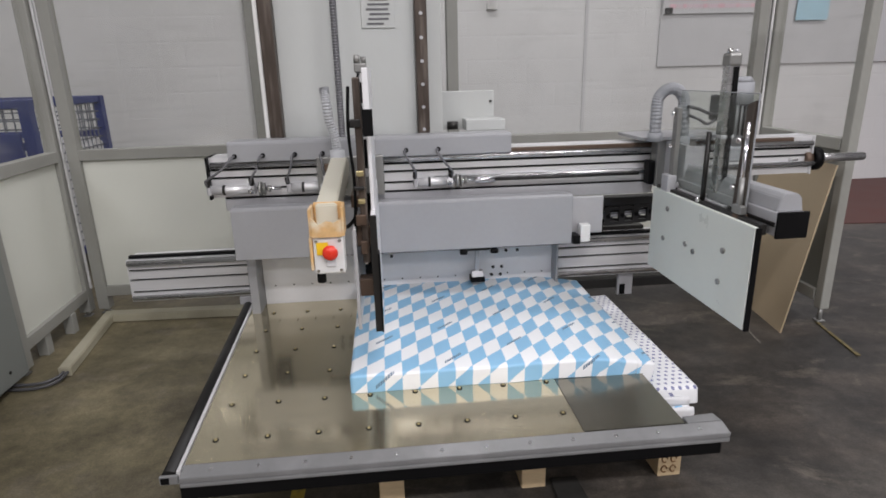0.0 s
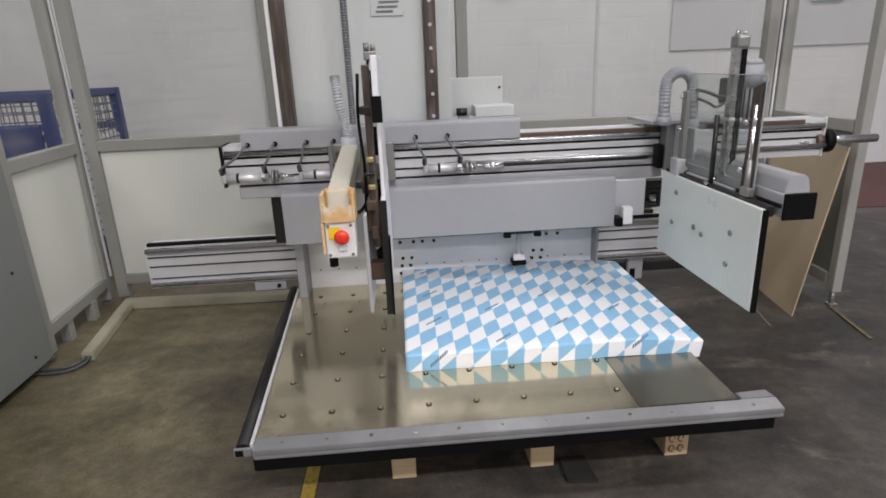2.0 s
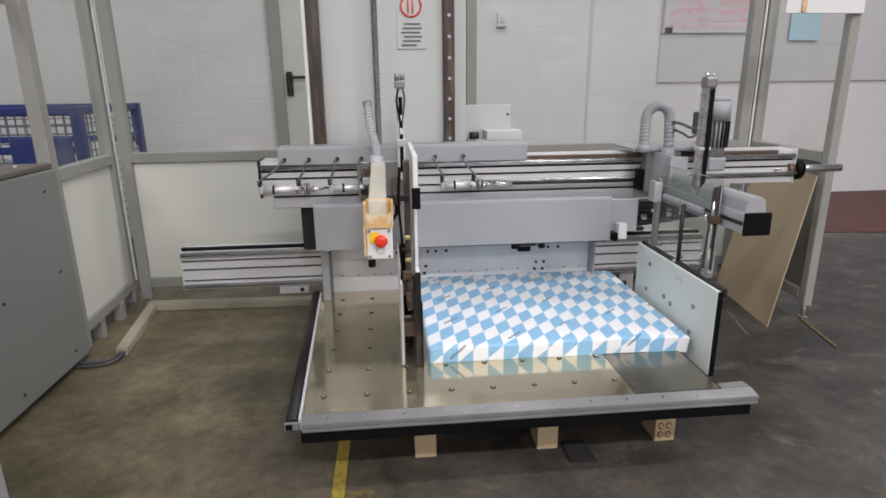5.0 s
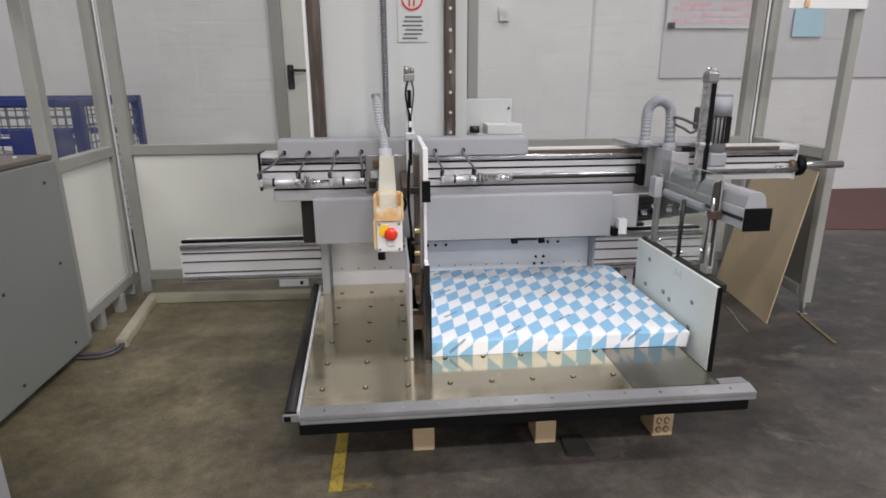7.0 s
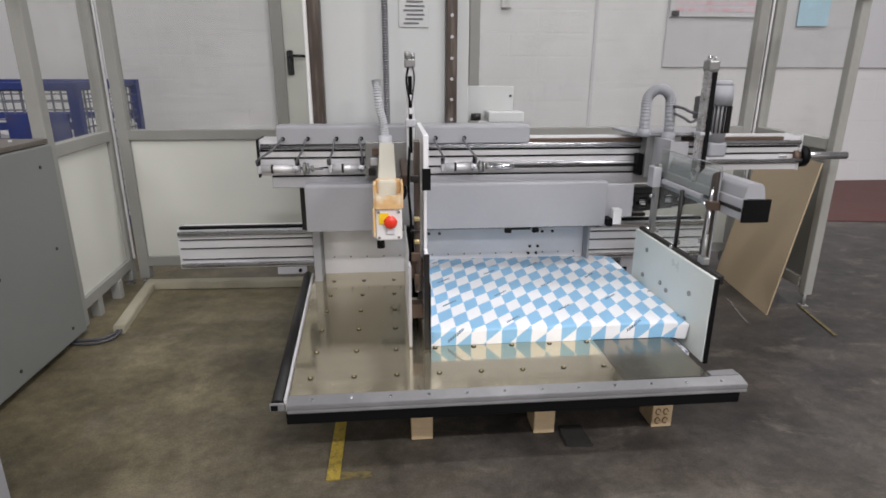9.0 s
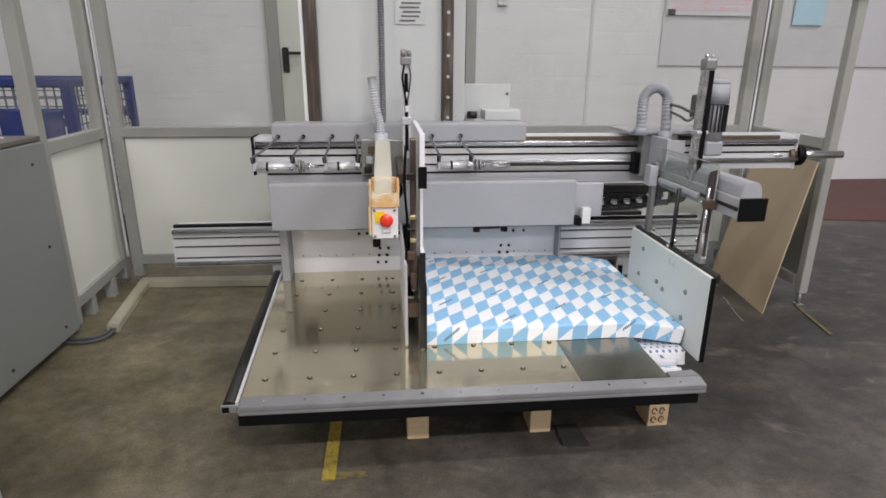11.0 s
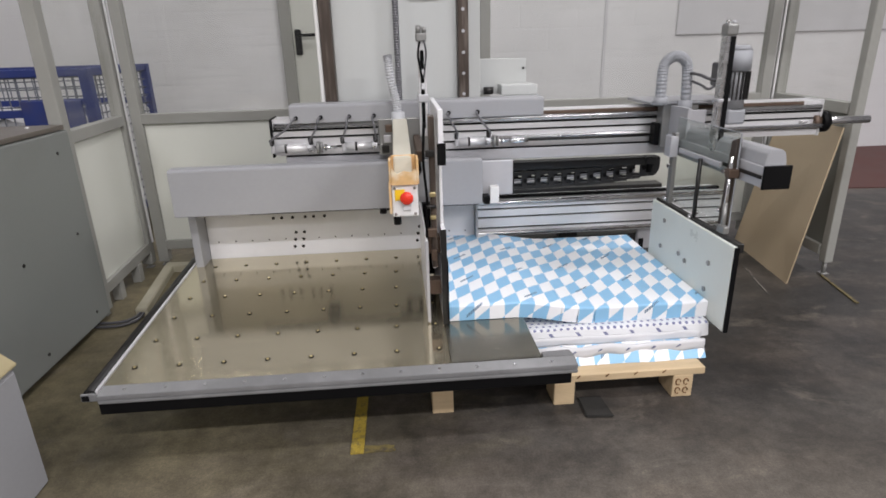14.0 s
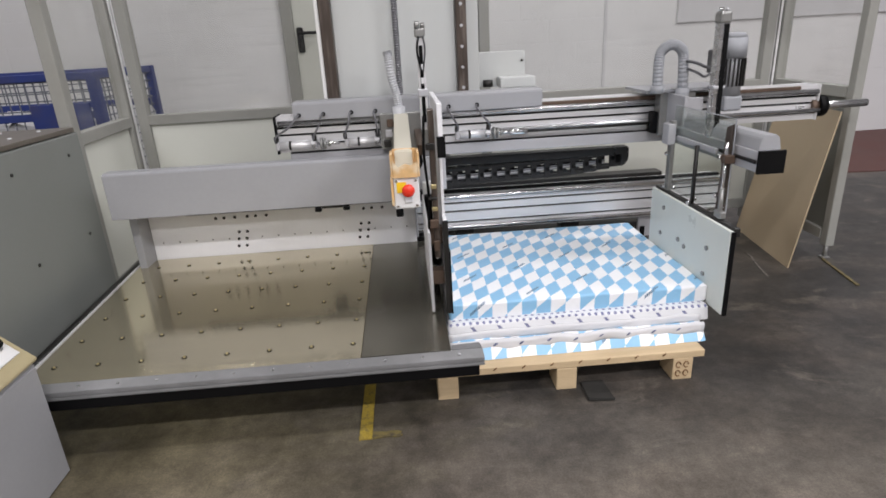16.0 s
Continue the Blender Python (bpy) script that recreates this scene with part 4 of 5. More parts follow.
# ---- the stacks of paper ----
def block_profile(y0, y1, z0, z1, r):
    """Rounded outline of a wrapped ream, with the distance along the sheet."""
    pts = [(y0 + 0.004, z0)]
    for k in range(5):
        a = math.radians(180 - 90 * k / 4)
        pts.append((y0 + r + r * math.cos(a), z1 - r + r * math.sin(a)))
    n = 10
    for k in range(1, n):
        y = y0 + r + (y1 - y0 - 2 * r) * k / n
        pts.append((y, z1))
    for k in range(5):
        a = math.radians(90 - 90 * k / 4)
        pts.append((y1 - r + r * math.cos(a), z1 - r + r * math.sin(a)))
    pts.append((y1 - 0.004, z0))
    return pts


def ream_mesh(x0, x1, y0, y1, z0, z1, r, mat, segs, round0=False, round1=False, lump=0.004, origin=(0, 0), seed=0, lean=0.0):
    """A wrapped ream between x0 and x1; its sheet layout runs on over the edges."""
    bm = bmesh.new()
    lay = bm.loops.layers.uv.new("sheet")
    prof = block_profile(y0, y1, z0, z1, r)
    ln = [0.0]
    for p, q in zip(prof, prof[1:]):
        ln.append(ln[-1] + math.hypot(q[0] - p[0], q[1] - p[1]))
    front = ln[1] + r * 1.57
    xs = [x0 + (x1 - x0) * k / segs for k in range(segs + 1)]
    if round0:
        xs = [x0, x0 + r * 0.3, x0 + r] + [x for x in xs if x > x0 + r * 1.1]
    if round1:
        xs = [x for x in xs if x < x1 - r * 1.1] + [x1 - r, x1 - r * 0.3, x1]
    rings, info = [], {}
    ex = 0.0
    for i, x in enumerate(xs):
        ring = []
        inset = 0.0
        if round0 and x < x0 + r:
            inset = r - math.sqrt(max(0, r * r - (x0 + r - x) ** 2))
        if round1 and x > x1 - r:
            inset = r - math.sqrt(max(0, r * r - (x - x1 + r) ** 2))
        for j, (y, z) in enumerate(prof):
            cy = (y0 + y1) / 2
            yy = cy + (y - cy) * (1 - 2 * inset / (y1 - y0) * 0.6)
            zz = min(z, z1 - inset * 0.8) if z > z0 else z
            w = lump * noise.noise((x * 4.1 + seed, y * 4.3, seed + 2.0)) if z > z0 + 0.01 else 0
            wy = 1.3 * lump * noise.noise((x * 5.0, z * 9, seed + 7.0)) if (z < z1 - 0.005) else 0
            if y < cy:
                yy -= lean * (z1 - z) / (z1 - z0) * (1 if y < y0 + r * 1.01 else 0)
            v = bm.verts.new((x, yy + wy, zz + w))
            info[v] = (x - origin[0], y0 + ln[j] - front - origin[1])
            ring.append(v)
        rings.append(ring)
    n = len(prof)
    for a, b in zip(rings, rings[1:]):
        for j in range(n - 1):
            f = bm.faces.new((a[j], b[j], b[j + 1], a[j + 1]))
            f.smooth = True
            for l in f.loops:
                u, w = info[l.vert]
                l[lay].uv = (u * K, w * K)
        bm.faces.new((a[0], a[-1], b[-1], b[0]))
    for ring, s in ((rings[0], -1), (rings[-1], 1)):
        f = bm.faces.new(ring if s > 0 else ring[::-1])
        for e in f.edges:
            e.smooth = False
        for l in f.loops:
            x, y = l.vert.co.x, l.vert.co.y
            l[lay].uv = ((x - origin[0] + s * (z1 - l.vert.co.z)) * K, (y - origin[1]) * K)
    bmesh.ops.recalc_face_normals(bm, faces=bm.faces[:])
    return bm


SX0, SX1, SY0, SY1, SZ0, SZ1 = 0.057, 1.306, 2.30, 3.325, 0.346, 0.425
SLICES = 16


def build_stack():
    st = thing("wrapped_paper_stack", (0.68, 2.78, SZ0), "stack of paper in blue and white lozenge wrapping", "paper stack")
    w = (SX1 - SX0) / SLICES
    out = []
    for i in range(SLICES):
        a, b = SX0 + i * w, SX0 + (i + 1) * w
        ob = part("wrapped_strip", ream_mesh(a, b, SY0, SY1, SZ0, SZ1, 0.012, wrap_blue, 4, i == 0, i == SLICES - 1, 0.0035, (SX0, SY0), 3.0), wrap_blue, st)
        # each strip turns about the middle of its top
        c = Vector(((a + b) / 2, 2.78, SZ1))
        off = (c - BASE[st.name]) * K
        ob.data.transform(Matrix.Translation(-off))
        ob.location = off
        out.append((ob, c.x, off))
    return st, out


def build_pallet():
    low = thing("wrapped_paper_ream", (0.68, 2.7, 0.215), "ream in white dotted wrapping lying on the pallet pile", "paper stack")
    part("ream", ream_mesh(0.045, 1.295, 2.26, 3.30, 0.222, 0.293, 0.014, wrap_dots, 40, True, True, 0.006, (0, 2.26), 5.0, 0.02), wrap_dots, low)
    low2 = thing("wrapped_paper_ream", (0.68, 2.7, 0.145), "bottom ream in creased blue and white wrapping on the pallet", "paper stack")
    part("ream", ream_mesh(0.045, 1.255, 2.222, 3.29, 0.148, 0.22, 0.018, wrap_blue, 44, True, True, 0.010, (0.1, 2.0), 9.0, 0.055), wrap_blue, low2)
    for ob, y, z, amp in ((low, 2.240, 0.236, 0.008), (low2, 2.200, 0.203, 0.012)):
        bm = bmesh.new()
        rows = []
        for i in range(61):
            x = 0.045 + 1.205 * i / 60
            w = amp * noise.noise((x * 7, z * 40, 1.0))
            rows.append([bm.verts.new((x, y - 0.004 + 0.008 * noise.noise((x * 11, k * 1.7, z * 30)), z + w + (k - 1.5) * (0.013 if ob is low else 0.017))) for k in range(4)])
        for a, b in zip(rows, rows[1:]):
            for k in range(3):
                bm.faces.new((a[k], b[k], b[k + 1], a[k + 1])).smooth = True
        g = bmesh.ops.extrude_face_region(bm, geom=bm.faces[:])
        for v in g["geom"]:
            if isinstance(v, bmesh.types.BMVert):
                v.co.y += 0.012
        bmesh.ops.recalc_face_normals(bm, faces=bm.faces[:])
        part("folded_flap", bm, paper_white, ob, "creased white folded flap")
        for i in range(9 if ob is low2 else 0):
            x = 0.12 + 0.125 * i + 0.02 * noise.noise((i * 1.7, z * 30, 0))
            w = amp * noise.noise((x * 7, z * 40, 1.0))
            part("print_mark", prism([(x, z + w), (x + 0.008, z + w + 0.001), (x + 0.022, z + w + 0.011), (x + 0.014, z + w + 0.012)], "y", y - 0.012, y - 0.002), print_navy, ob)
    pal = thing("wooden_pallet", (0.57, 2.65, 0), "low raw wooden pallet with nine square blocks", "pallet")
    bw = 0.047
    for x in (0.022, 0.567, 1.112):
        for k, y in enumerate((2.13, 2.66, 3.2)):
            blk = part("block", box(x - bw, x + bw, y - 0.035, y + 0.10, 0.0, 0.112, 0.004), wood, pal)
            if k == 0 and x > 1:
                for zc in (0.035, 0.08):
                    for xc in (-0.022, 0.014):
                        bm = bmesh.new()
                        sweep([(x + xc + 0.011 * math.cos(a * math.tau / 14), y - 0.0365, zc + 0.015 * math.sin(a * math.tau / 14)) for a in range(13)], 0.0028, bm, 5)
                        part("stamp", bm, ink_brown, blk, "brown branded stamp")
    for k in range(6):
        y = 2.095 + k * 0.205
        part("deck_board", box(-0.06, 1.21, y, y + 0.16, 0.113, 0.147, 0.003), wood, pal)
    for k in range(7):
        bm = sweep([(0.23 + 0.13 * k, 2.093, 0.134), (0.245 + 0.13 * k, 2.092, 0.147)], 0.003, n=5)
        part("staple_mark", bm, ink_brown, pal)


# ---- the stop carriage with its blade ----
def build_stop():
    c = thing("stop_carriage", (-0.03, 3.0, 0.9), "stop carriage with a cream arm and a taped control box", "machine carriage")
    part("slide_block", box(-0.22, 0.10, 3.07, 3.13, 0.985, 1.18, 0.006), steel_mid, c)
    for k in range(3):
        part("valve", box(-0.205 + 0.012 * k, -0.165 + 0.012 * k, 3.045, 3.07, 1.0 + 0.055 * k, 1.04 + 0.055 * k, 0.004), (steel_dark, alu_matt, rust_brown)[k], c)
    part("arm", prism([(3.06, 1.10), (3.06, 1.17), (2.95, 1.19), (2.26, 1.12), (2.26, 1.03), (2.9, 1.08)], "x", -0.140, -0.066, 0.005), cream, c, "cream sheet-metal arm")
    bx = part("control_box", box(-0.152, -0.046, 2.20, 2.275, 0.885, 1.05, 0.006), white_paint, c, "white push-button box")
    tape = box(-0.160, -0.150, 2.192, 2.285, 1.02, 1.118, 0.003)
    box(-0.050, -0.040, 2.192, 2.285, 1.02, 1.122, 0.003, tape)
    prism([(-0.150, 1.02), (-0.050, 1.02), (-0.050, 1.082), (-0.075, 1.070), (-0.100, 1.076), (-0.128, 1.064), (-0.150, 1.090)], "y", 2.188, 2.196, 0.0, tape)
    box(-0.150, -0.050, 2.277, 2.285, 1.02, 1.125, 0.003, tape)
    part("tape", tape, orange_tape, bx, "torn orange tape round the box")
    part("ledge", box(-0.150, -0.050, 2.197, 2.276, 1.03, 1.045, 0.002), cream, bx)
    part("tape", box(-0.164, -0.153, 2.195, 2.28, 0.90, 1.02, 0.004), orange_tape, bx, "torn orange tape")
    part("label", box(-0.14, -0.10, 2.195, 2.2, 0.955, 1.0, 0.001), yellow_label, bx, "yellow emergency label")
    btn = bmesh.new()
    bmesh.ops.create_uvsphere(btn, u_segments=20, v_segments=10, radius=0.027, matrix=Matrix.Translation((-0.093, 2.178, 0.967)) @ Matrix.Diagonal((1, 0.55, 1, 1)))
    rod((-0.093, 2.2, 0.967), (-0.093, 2.18, 0.967), 0.02, btn)
    for f in btn.faces:
        f.smooth = True
    part("stop_button", btn, red_plastic, bx, "red mushroom stop button")
    part("lamp_window", box(-0.11, -0.076, 2.192, 2.199, 0.912, 0.94, 0.003), paper_white, bx, "white round window")
    sc = unit_mesh("screw", rod((0, 0, 0), (0, -0.005, 0), 0.006, n=8), chrome)
    for x in (-0.14, -0.06):
        for z in (0.898, 1.005):
            piece("screw", sc, bx, (x, 2.2, z))
    part("gland", rod((-0.135, 2.235, 0.885), (-0.135, 2.235, 0.845), 0.016, n=12), black, bx, "black cable gland")
    part("conduit", sweep(bend([(-0.11, 3.0, 1.18), (-0.115, 3.0, 1.27), (-0.135, 2.99, 1.36), (-0.145, 2.99, 1.46), (-0.15, 3.0, 1.5)], 60), 0.021, n=12, ribs=0.11), conduit_grey, c, "grey corrugated conduit")
    part("conduit_collar", rod((-0.11, 3.0, 1.13), (-0.11, 3.0, 1.22), 0.035), conduit_grey, c)
    part("riser", sweep([(-0.097, 3.2, 1.26 + 0.0065 * k) for k in range(222)], 0.0165, n=8, ribs=0.13), hose_mid, c, "dark spiral hose running up")
    part("air_cylinder", box(0.0, 0.042, 2.93, 2.97, 1.10, 1.56, 0.004), aluminium, c, "upright rodless cylinder")
    part("slot", box(0.012, 0.030, 2.924, 2.931, 1.14, 1.52, 0.001), black, c)
    part("end_cap", box(-0.006, 0.048, 2.92, 2.98, 1.56, 1.60, 0.006), steel_mid, c)
    part("end_cap", box(-0.006, 0.048, 2.92, 2.98, 1.27, 1.31, 0.006), alu_matt, c)
    part("top_fitting", rod((0.008, 2.93, 1.60), (0.008, 2.93, 1.635), 0.014, rod((0.036, 2.94, 1.60), (0.036, 2.94, 1.628), 0.012, n=10), n=10), steel_mid, c, "dull steel air fittings")
    for z in (1.335, 1.40):
        part("sensor", box(0.014, 0.03, 2.912, 2.924, z, z + 0.03, 0.002), paper_white, c, "small white sensor in the slot")
    part("hose", sweep(bend([(0.034, 2.912, 1.565), (0.042, 2.91, 1.51), (0.036, 2.912, 1.45), (0.026, 2.914, 1.39)], 18), 0.0045, n=6), hose_dark, c)
    part("hose", sweep(bend([(0.012, 2.915, 1.56), (0.002, 2.91, 1.50), (0.012, 2.912, 1.43), (0.022, 2.914, 1.38)], 18), 0.0055, n=6), black, c)
    part("bracket", box(-0.035, 0.0, 2.55, 3.06, 1.04, 1.09, 0.004), rust_brown, c)
    part("cable", sweep(bend([(-0.03, 2.75, 1.05), (-0.02, 2.6, 1.0), (-0.045, 2.5, 0.98), (-0.06, 2.4, 1.0)], 16), 0.008, n=6), black, c)
    # the blade moves up and down on the carriage
    bl = part("blade", box(0.048, 0.066, 2.27, 3.02, 0.352, 0.80, 0.003), plate_white, c, "tall pale stop plate with a dark edge")
    part("upper_plate", box(0.050, 0.064, 2.35, 2.95, 0.80, 1.16, 0.003), plate_white, bl)
    part("edge", box(0.044, 0.069, 2.262, 2.271, 0.352, 0.80, 0.002), steel_dark, bl, "dark steel edge")
    part("foot_edge", box(0.068, 0.074, 2.255, 2.30, 0.352, 0.66, 0.001), black, bl, "black rubber edge")
    part("back_blade", box(-0.020, -0.010, 2.30, 2.98, 0.352, 0.74, 0.002), plate_white, bl)
    part("edge", box(-0.022, -0.008, 2.292, 2.301, 0.352, 0.74, 0.002), alu_matt, bl)
    # added black box: paints the dark of the gap between the blades
    part("gap_shade", box(-0.009, 0.047, 2.86, 2.90, 0.36, 0.76, 0.003), black, bl, "black box standing for the shade in the blade gap")
    part("spacer", box(-0.010, 0.048, 2.36, 2.42, 0.46, 0.53, 0.004), rust_brown, bl, "rusty spacer block")
    part("spacer", box(-0.010, 0.048, 2.36, 2.42, 0.66, 0.74, 0.004), rust_brown, bl, "rusty spacer block")
    part("mast", box(0.010, 0.036, 2.34, 2.40, 0.60, 1.27, 0.004), rail_brown, bl, "dark oily mast")
    for k, (z, h, d, mt) in enumerate(((0.64, 0.05, 0.02, rust_brown), (0.75, 0.04, 0.022, rust_brown), (0.83, 0.018, 0.022, brass), (0.88, 0.014, 0.02, steel_dark), (0.93, 0.02, 0.018, brass), (1.10, 0.03, 0.012, steel_dark))):
        part("guide_fitting", box(0.006 - 0.012 * (k % 2), 0.032, 2.34 - d, 2.339, z, z + h, 0.004), mt, bl)
    part("air_line", sweep(bend([(-0.006, 2.37, 1.24), (-0.014, 2.36, 1.08), (-0.004, 2.35, 0.9), (-0.012, 2.36, 0.72)], 16), 0.006, n=6), black, bl, "thin black air line")
    part("head_bar", box(0.046, 0.068, 2.28, 2.85, 1.16, 1.30, 0.004), plate_white, bl, "white head bar")
    part("cap", box(0.040, 0.076, 2.272, 2.281, 1.075, 1.165, 0.002), black, bl, "black end cap")
    pin = unit_mesh("pin", rod((0, 0, 0), (0, -0.01, 0), 0.008, n=8), chrome)
    for z in (0.72, 0.80, 0.60):
        piece("pin", pin, bl, (0.02, 2.36, z))
    return c, bl


# ---- the gate carriage ----
def build_gate():
    c = thing("gate_carriage", (1.5, 2.9, 0.9), "gate carriage with a grey arm, motor and clear guard", "machine carriage")
    part("slide_block", box(1.36, 1.56, 3.05, 3.13, 0.97, 1.205, 0.006), steel_mid, c)
    part("seal", box(1.328, 1.358, 3.06, 3.13, 0.98, 1.10, 0.006), black, c, "black slide seal")
    part("block_bolt_plate", box(1.43, 1.60, 3.035, 3.049, 1.04, 1.17, 0.004), alu_matt, c)
    part("top_plate", box(1.27, 1.75, 3.03, 3.35, 1.205, 1.222, 0.003), grey_paint, c)
    part("side_plate", box(1.40, 1.42, 2.85, 3.05, 0.96, 1.20, 0.003), alu_matt, c)
    arm = part("arm", box(1.395, 1.505, 2.15, 3.05, 0.948, 1.038, 0.005), alu_matt, c, "grey aluminium arm")
    part("hood", prism([(1.40, 1.038), (1.41, 1.088), (1.425, 1.103), (1.475, 1.103), (1.49, 1.088), (1.50, 1.038)], "y", 2.165, 3.04, 0.003), grey_paint, arm, "grey hood")
    part("cap", box(1.39, 1.51, 2.138, 2.15, 0.943, 1.042, 0.003), black, arm, "black end cap")
    part("t_slot", box(1.388, 1.396, 2.16, 3.0, 0.985, 1.0, 0.001), steel_dark, arm)
    part("cylinder", box(1.388, 1.435, 2.55, 2.60, 1.03, 1.585, 0.006), rod_steel, c, "tall rodless cylinder")
    part("slot", box(1.408, 1.429, 2.544, 2.551, 1.06, 1.545, 0.001), black, c)
    part("end_cap", box(1.384, 1.439, 2.543, 2.607, 1.545, 1.60, 0.012), steel_mid, c)
    part("end_screw", rod((1.398, 2.575, 1.60), (1.398, 2.575, 1.615), 0.011, n=10), chrome, c)
    part("end_screw", rod((1.428, 2.575, 1.60), (1.428, 2.575, 1.612), 0.009, n=10), alu_matt, c)
    part("clip", box(1.383, 1.44, 2.545, 2.605, 1.26, 1.275, 0.003), alu_matt, c)
    mot = part("motor", rod((1.70, 2.96, 1.18), (1.70, 2.96, 1.42), 0.052, n=28), grey_paint, c, "grey electric motor with cooling fins")
    part("fan_cover", rod((1.70, 2.96, 1.475), (1.70, 2.96, 1.50), 0.061, rod((1.70, 2.96, 1.375), (1.70, 2.96, 1.475), 0.064, n=28, r2=0.061), n=28, r2=0.042), hose_grey, mot)
    fin = unit_mesh("fin", box(-0.003, 0.003, -0.066, -0.05, 0, 0.14, 0.001), steel_dark)
    for k in range(18):
        f = piece("fin", fin, mot, (1.70, 2.96, 1.23))
        f.rotation_euler = (0, 0, k * math.tau / 18)
    part("gearbox", box(1.65, 1.75, 2.91, 3.035, 1.10, 1.18, 0.012), hose_grey, mot)
    part("terminal_box", box(1.575, 1.625, 2.90, 3.0, 1.30, 1.42, 0.01), hose_dark, mot, "dark terminal box")
    part("cable", sweep(bend([(1.58, 2.93, 1.33), (1.52, 2.9, 1.34), (1.48, 2.92, 1.36), (1.44, 2.95, 1.37)], 12), 0.008, n=6), hose_dark, mot)
    part("cable", sweep(bend([(1.58, 2.93, 1.31), (1.52, 2.9, 1.29), (1.49, 2.92, 1.31), (1.45, 2.95, 1.33)], 12), 0.007, n=6), hose_dark, mot)
    pts = [(1.305, 2.98, 1.225), (1.303, 2.98, 1.33)] + [(1.37 - 0.067 * math.cos(a), 2.98, 1.38 + 0.075 * math.sin(a)) for a in (0.3, 0.8, 1.3, 1.8, 2.3, 2.8)] + [(1.44, 2.98, 1.33), (1.445, 2.98, 1.21)]
    part("hose", sweep(bend(pts, 90), 0.027, n=12, ribs=0.06), hose_grey, c, "grey corrugated hose arch")
    part("hose_collar", rod((1.305, 2.98, 1.21), (1.305, 2.98, 1.25), 0.036), hose_grey, c)
    part("hose_collar", rod((1.445, 2.98, 1.16), (1.445, 2.98, 1.23), 0.036), hose_grey, c)
    part("guide_bush", box(1.33, 1.375, 2.86, 2.93, 0.95, 1.06, 0.005), alu_matt, c)
    part("guide_bush", box(1.345, 1.394, 2.31, 2.35, 0.955, 0.995, 0.005), rust_brown, c)
    part("cross_plate", box(1.372, 1.394, 2.45, 2.85, 0.975, 1.0, 0.004), alu_matt, c)
    g = part("gate", box(1.328, 1.346, 2.17, 3.0, 0.278, 0.685, 0.003), gate_white, c, "pale green-white gate plate")
    part("edge", box(1.331, 1.352, 2.160, 2.169, 0.276, 0.685, 0.002), black, g, "black plate edge")
    part("back_frame", box(1.347, 1.375, 2.171, 3.0, 0.655, 0.697, 0.003), steel_dark, g, "dark angle frame")
    bolt = unit_mesh("bolt", rod((0, 0, 0), (-0.006, 0, 0), 0.0125, n=10), steel_mid)
    for y, z in ((2.83, 0.61), (2.85, 0.46), (2.64, 0.49), (2.57, 0.475), (2.35, 0.545), (2.36, 0.41)):
        piece("bolt", bolt, g, (1.328, y, z))
    part("lift_bar", box(1.352, 1.374, 2.862, 2.905, 0.66, 1.075, 0.003), steel_mid, g, "flat dull steel lift bar")
    part("lift_rod", rod((1.362, 2.60, 0.66), (1.362, 2.60, 0.99), 0.0105), steel_dark, g, "dark lift rod")
    part("lift_rod", rod((1.362, 2.335, 0.66), (1.362, 2.335, 1.05), 0.008), chrome, g, "thin bright lift rod")
    part("rod_collar", rod((1.362, 2.335, 0.69), (1.362, 2.335, 0.84), 0.0105), steel_mid, g)
    part("stay", prism([(2.345, 0.70), (2.405, 0.70), (2.38, 1.11), (2.325, 1.13)], "x", 1.375, 1.394, 0.003), rail_brown, g, "dark brown worn stay")
    for y, z in ((2.885, 0.72), (2.885, 0.90), (2.885, 1.05), (2.60, 0.70), (2.36, 0.80), (2.355, 0.98)):
        part("clamp_screw", rod((1.352, y, z), (1.336, y, z), 0.0105, n=8), chrome, g, "bright clamp screw")
    part("link_block", box(1.347, 1.376, 2.30, 2.36, 0.70, 0.735, 0.005), steel_mid, g)
    guard = part("guard", box(1.3795, 1.384, 2.32, 2.90, 0.70, 1.15, 0.001), acrylic, g, "clear acrylic guard")
    part("guard_edge", box(1.3785, 1.3845, 2.317, 2.3215, 0.70, 1.15, 0.001, box(1.3785, 1.3845, 2.322, 2.90, 1.1505, 1.154, 0.001)), hose_grey, g, "grey-green polished acrylic edge")
    for y in (2.32, 2.6, 2.84):
        piece("bolt", unit_mesh("bolt", rod((0, 0, 0), (-0.012, 0, 0), 0.012, n=10), chrome), g, (1.3795, y, 0.72))
    return c, g


def build_board():
    b = thing("leaning_board", (2.45, 3.7, 0), "brown hardboard sheet leaning on the machine end", "board")
    bm = bmesh.new()
    a = [(2.375, 3.24, 0.0), (2.50, 4.08, 0.0), (2.66, 4.0, 1.0), (2.50, 3.17, 1.02)]
    n = (Vector(a[1]) - Vector(a[0])).cross(Vector(a[3]) - Vector(a[0])).normalized() * 0.009
    f = [bm.verts.new(p) for p in a]
    g = [bm.verts.new(Vector(p) + n) for p in a]
    bm.faces.new(f), bm.faces.new(g[::-1])
    for k in range(4):
        bm.faces.new((f[k], g[k], g[(k + 1) % 4], f[(k + 1) % 4]))
    bmesh.ops.recalc_face_normals(bm, faces=bm.faces[:])
    part("sheet", bm, cardboard, b)


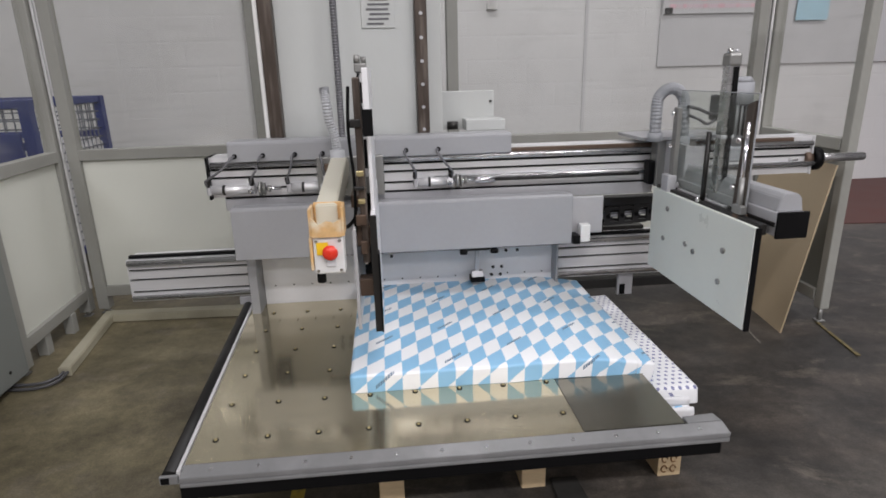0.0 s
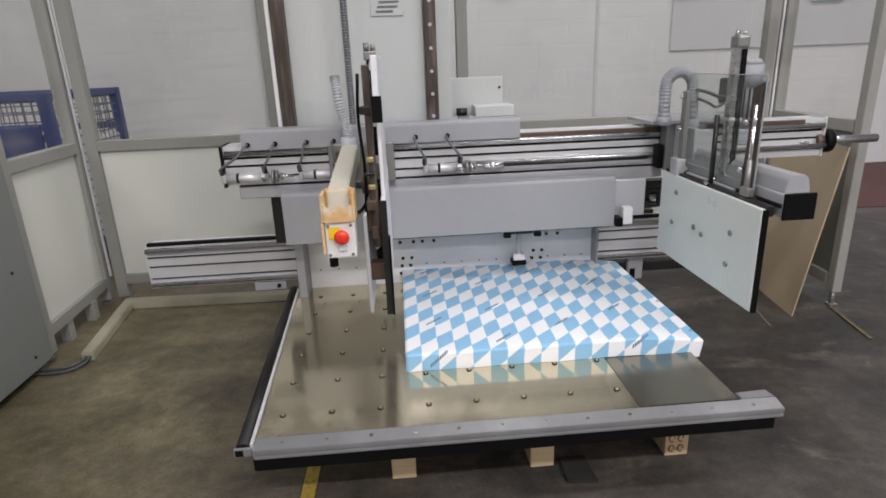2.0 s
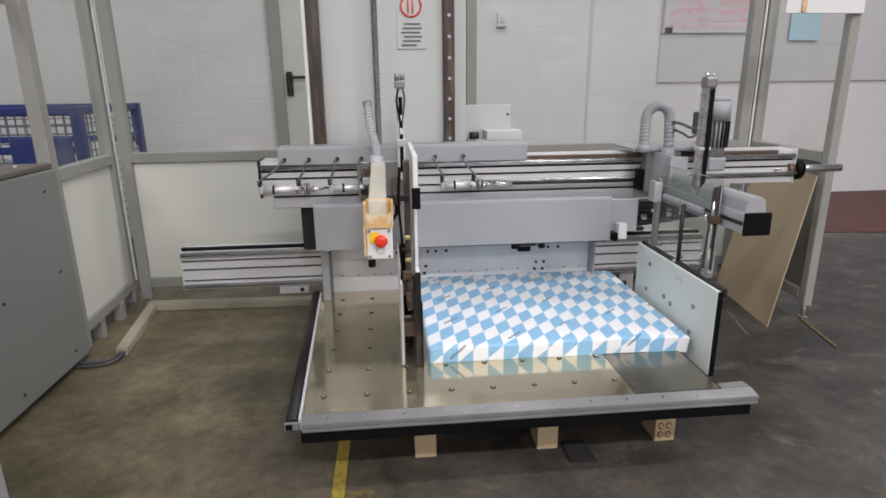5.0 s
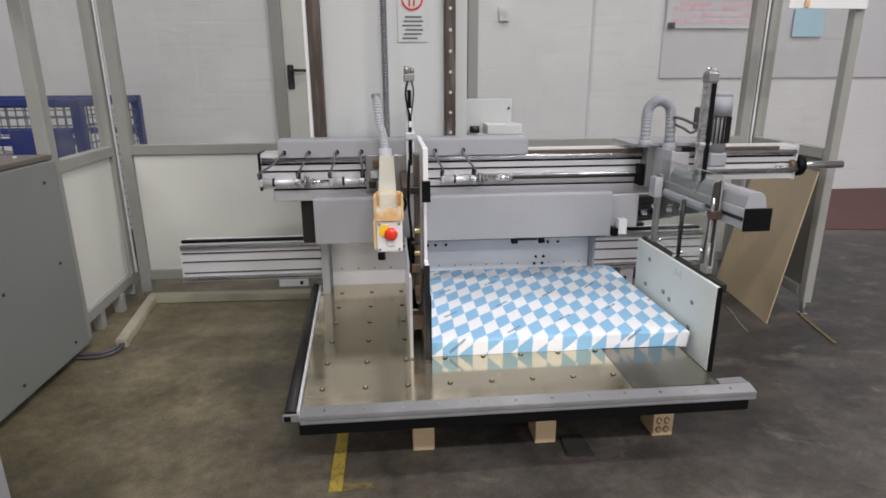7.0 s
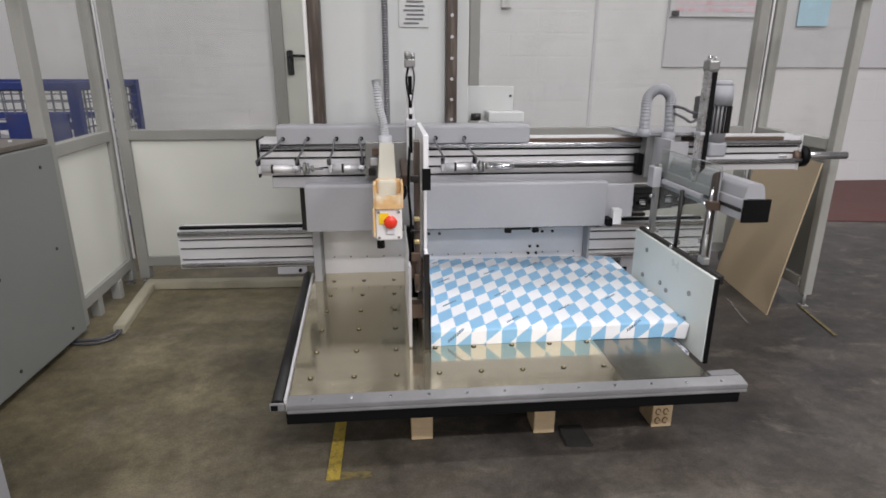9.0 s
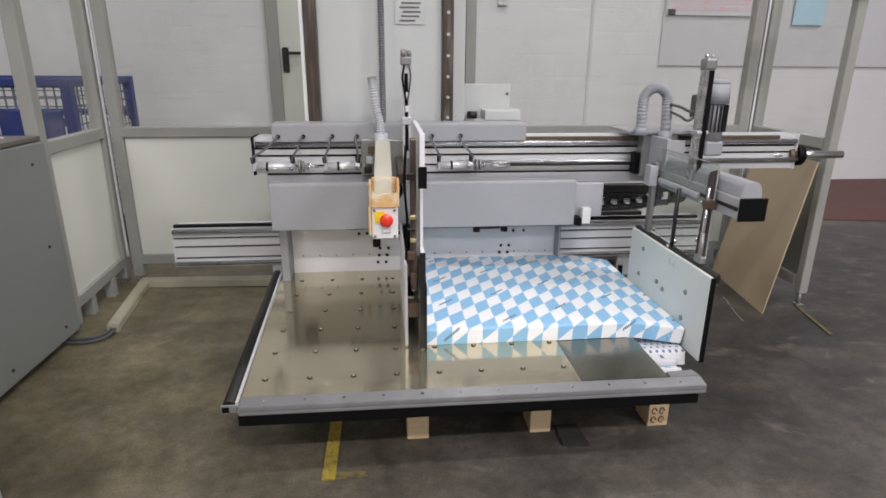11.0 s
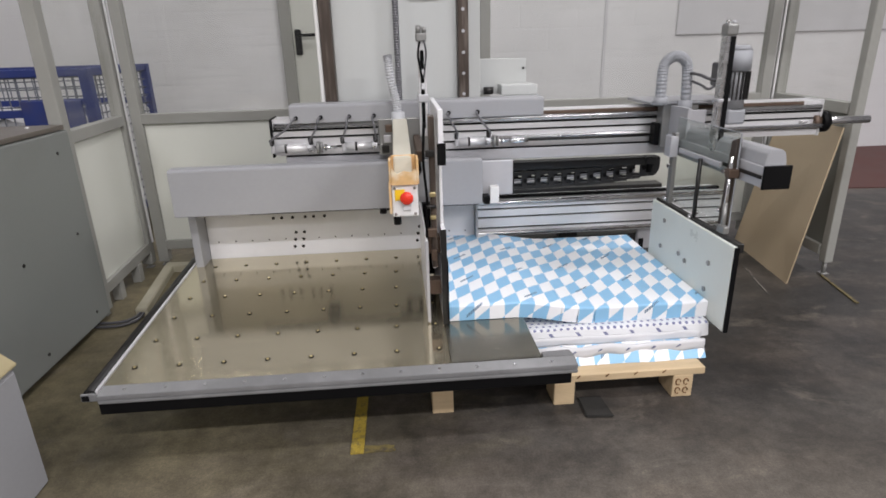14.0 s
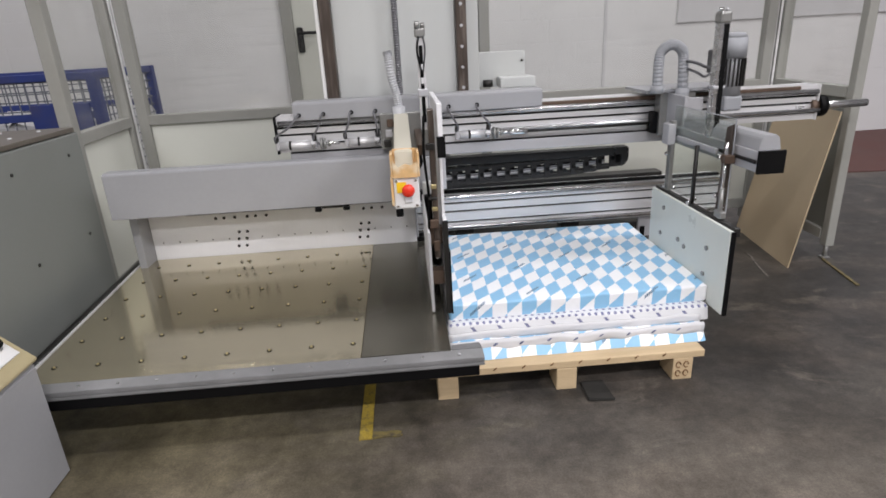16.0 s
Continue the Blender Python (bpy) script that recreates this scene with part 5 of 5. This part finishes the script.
def build_lamps():
    for x in (-4.5, 0.8, 6.0):
        for y in (-11.0, -7.0, -3.0, 0.8, 5.0):
            lamp = thing("ceiling_lamp", (x, y, 5.7), "unseen white fluorescent tube fitting under the ceiling", "ceiling lamp", "hall tube lamps")
            part("housing", box(x - 1.2, x + 1.2, y - 0.12, y + 0.12, 5.80, 5.88, 0.01), white_paint, lamp)
            for dx in (-0.9, 0.9):
                part("stem", rod((x + dx, y, 5.88), (x + dx, y, 6.0), 0.015), steel_dark, lamp)
            # column factors dim the left side and lift the right
            tube_lamp(x * K, y * K, 5.79 * K, LAMP_WATTS[y] * {-4.5: 0.6, 0.8: 1.0, 6.0: 1.22}[x])


build_hall()
build_floor_marks()
build_fence()
build_column()
build_cage()
build_left_machines()
build_beam()
build_cylinders()
build_lower_rail()
build_board()
build_lamps()
table, pusher = build_table()
chain = build_chain()
build_pallet()
stack, strips = build_stack()
stop_carriage, blade = build_stop()
gate_carriage, gate = build_gate()


# ---- movement ----
STOP_X = [(0.0, -0.05), (2.5, -0.047), (4.0, -0.043), (6.0, -0.043), (6.5, -0.026), (7.0, 0.0), (16.0, 0.0)]
BLADE_Z = [(0.0, 0.272), (2.5, 0.272), (3.0, 0.150), (3.5, 0.052), (4.0, 0.0), (16.0, 0.0)]
GATE_X = [(0.0, 0.06), (2.0, 0.06), (2.5, 0.0), (6.5, 0.0), (7.0, 0.0), (7.5, -0.02), (8.0, -0.018), (9.0, -0.022), (16.0, -0.022)]
GATE_Z = [(0.0, 0.296), (2.5, 0.296), (3.0, 0.18), (3.5, 0.07), (4.0, 0.0), (16.0, 0.0)]
STACK_X = [(0.0, -0.178), (0.5, -0.134), (1.0, -0.092), (1.5, -0.046), (2.0, -0.004), (2.5, 0.0), (6.5, 0.0), (7.0, 0.004), (8.0, 0.0), (16.0, 0.0)]
PUSH_Z = [(0.0, 0.0), (4.4, 0.0), (5.6, 0.30), (16.0, 0.30)]


def slide(ob, rows, axis, ratio=1.0):
    base = ob.location.copy()
    out = []
    for t, d in rows:
        p = base.copy()
        p[axis] += d * K * ratio
        out.append((t, pose(*p)))
    walk(ob, out)


def sag(x, t):
    """How far the paper hangs at x once the table's end has left it."""
    end = 1.24 + between(TABLE_X, t)
    s = max(0.0, min(1.0, max((x - end + 0.05) / 0.42, (t - 14.7) / 1.1)))
    return -0.052 * s * s * (3 - 2 * s)


def motions():
    slide(table, TABLE_X, 0)
    slide(pusher, PUSH_Z, 2)
    slide(chain, TABLE_X, 0, 0.5)
    slide(stop_carriage, STOP_X, 0)
    slide(blade, BLADE_Z, 2)
    slide(gate_carriage, GATE_X, 0)
    slide(gate, GATE_Z, 2)
    slide(stack, STACK_X, 0)
    times = [0.0, 8.5] + [9 + 0.5 * k for k in range(15)]
    for ob, x, off in strips:
        rows = []
        for t in times:
            dz = sag(x, t)
            slope = (sag(x + 0.03, t) - sag(x - 0.03, t)) / 0.06
            rows.append((t, pose(off.x, off.y, off.z + dz * K, 0, -math.degrees(math.atan(slope)), 0)))
        walk(ob, rows)


motions()
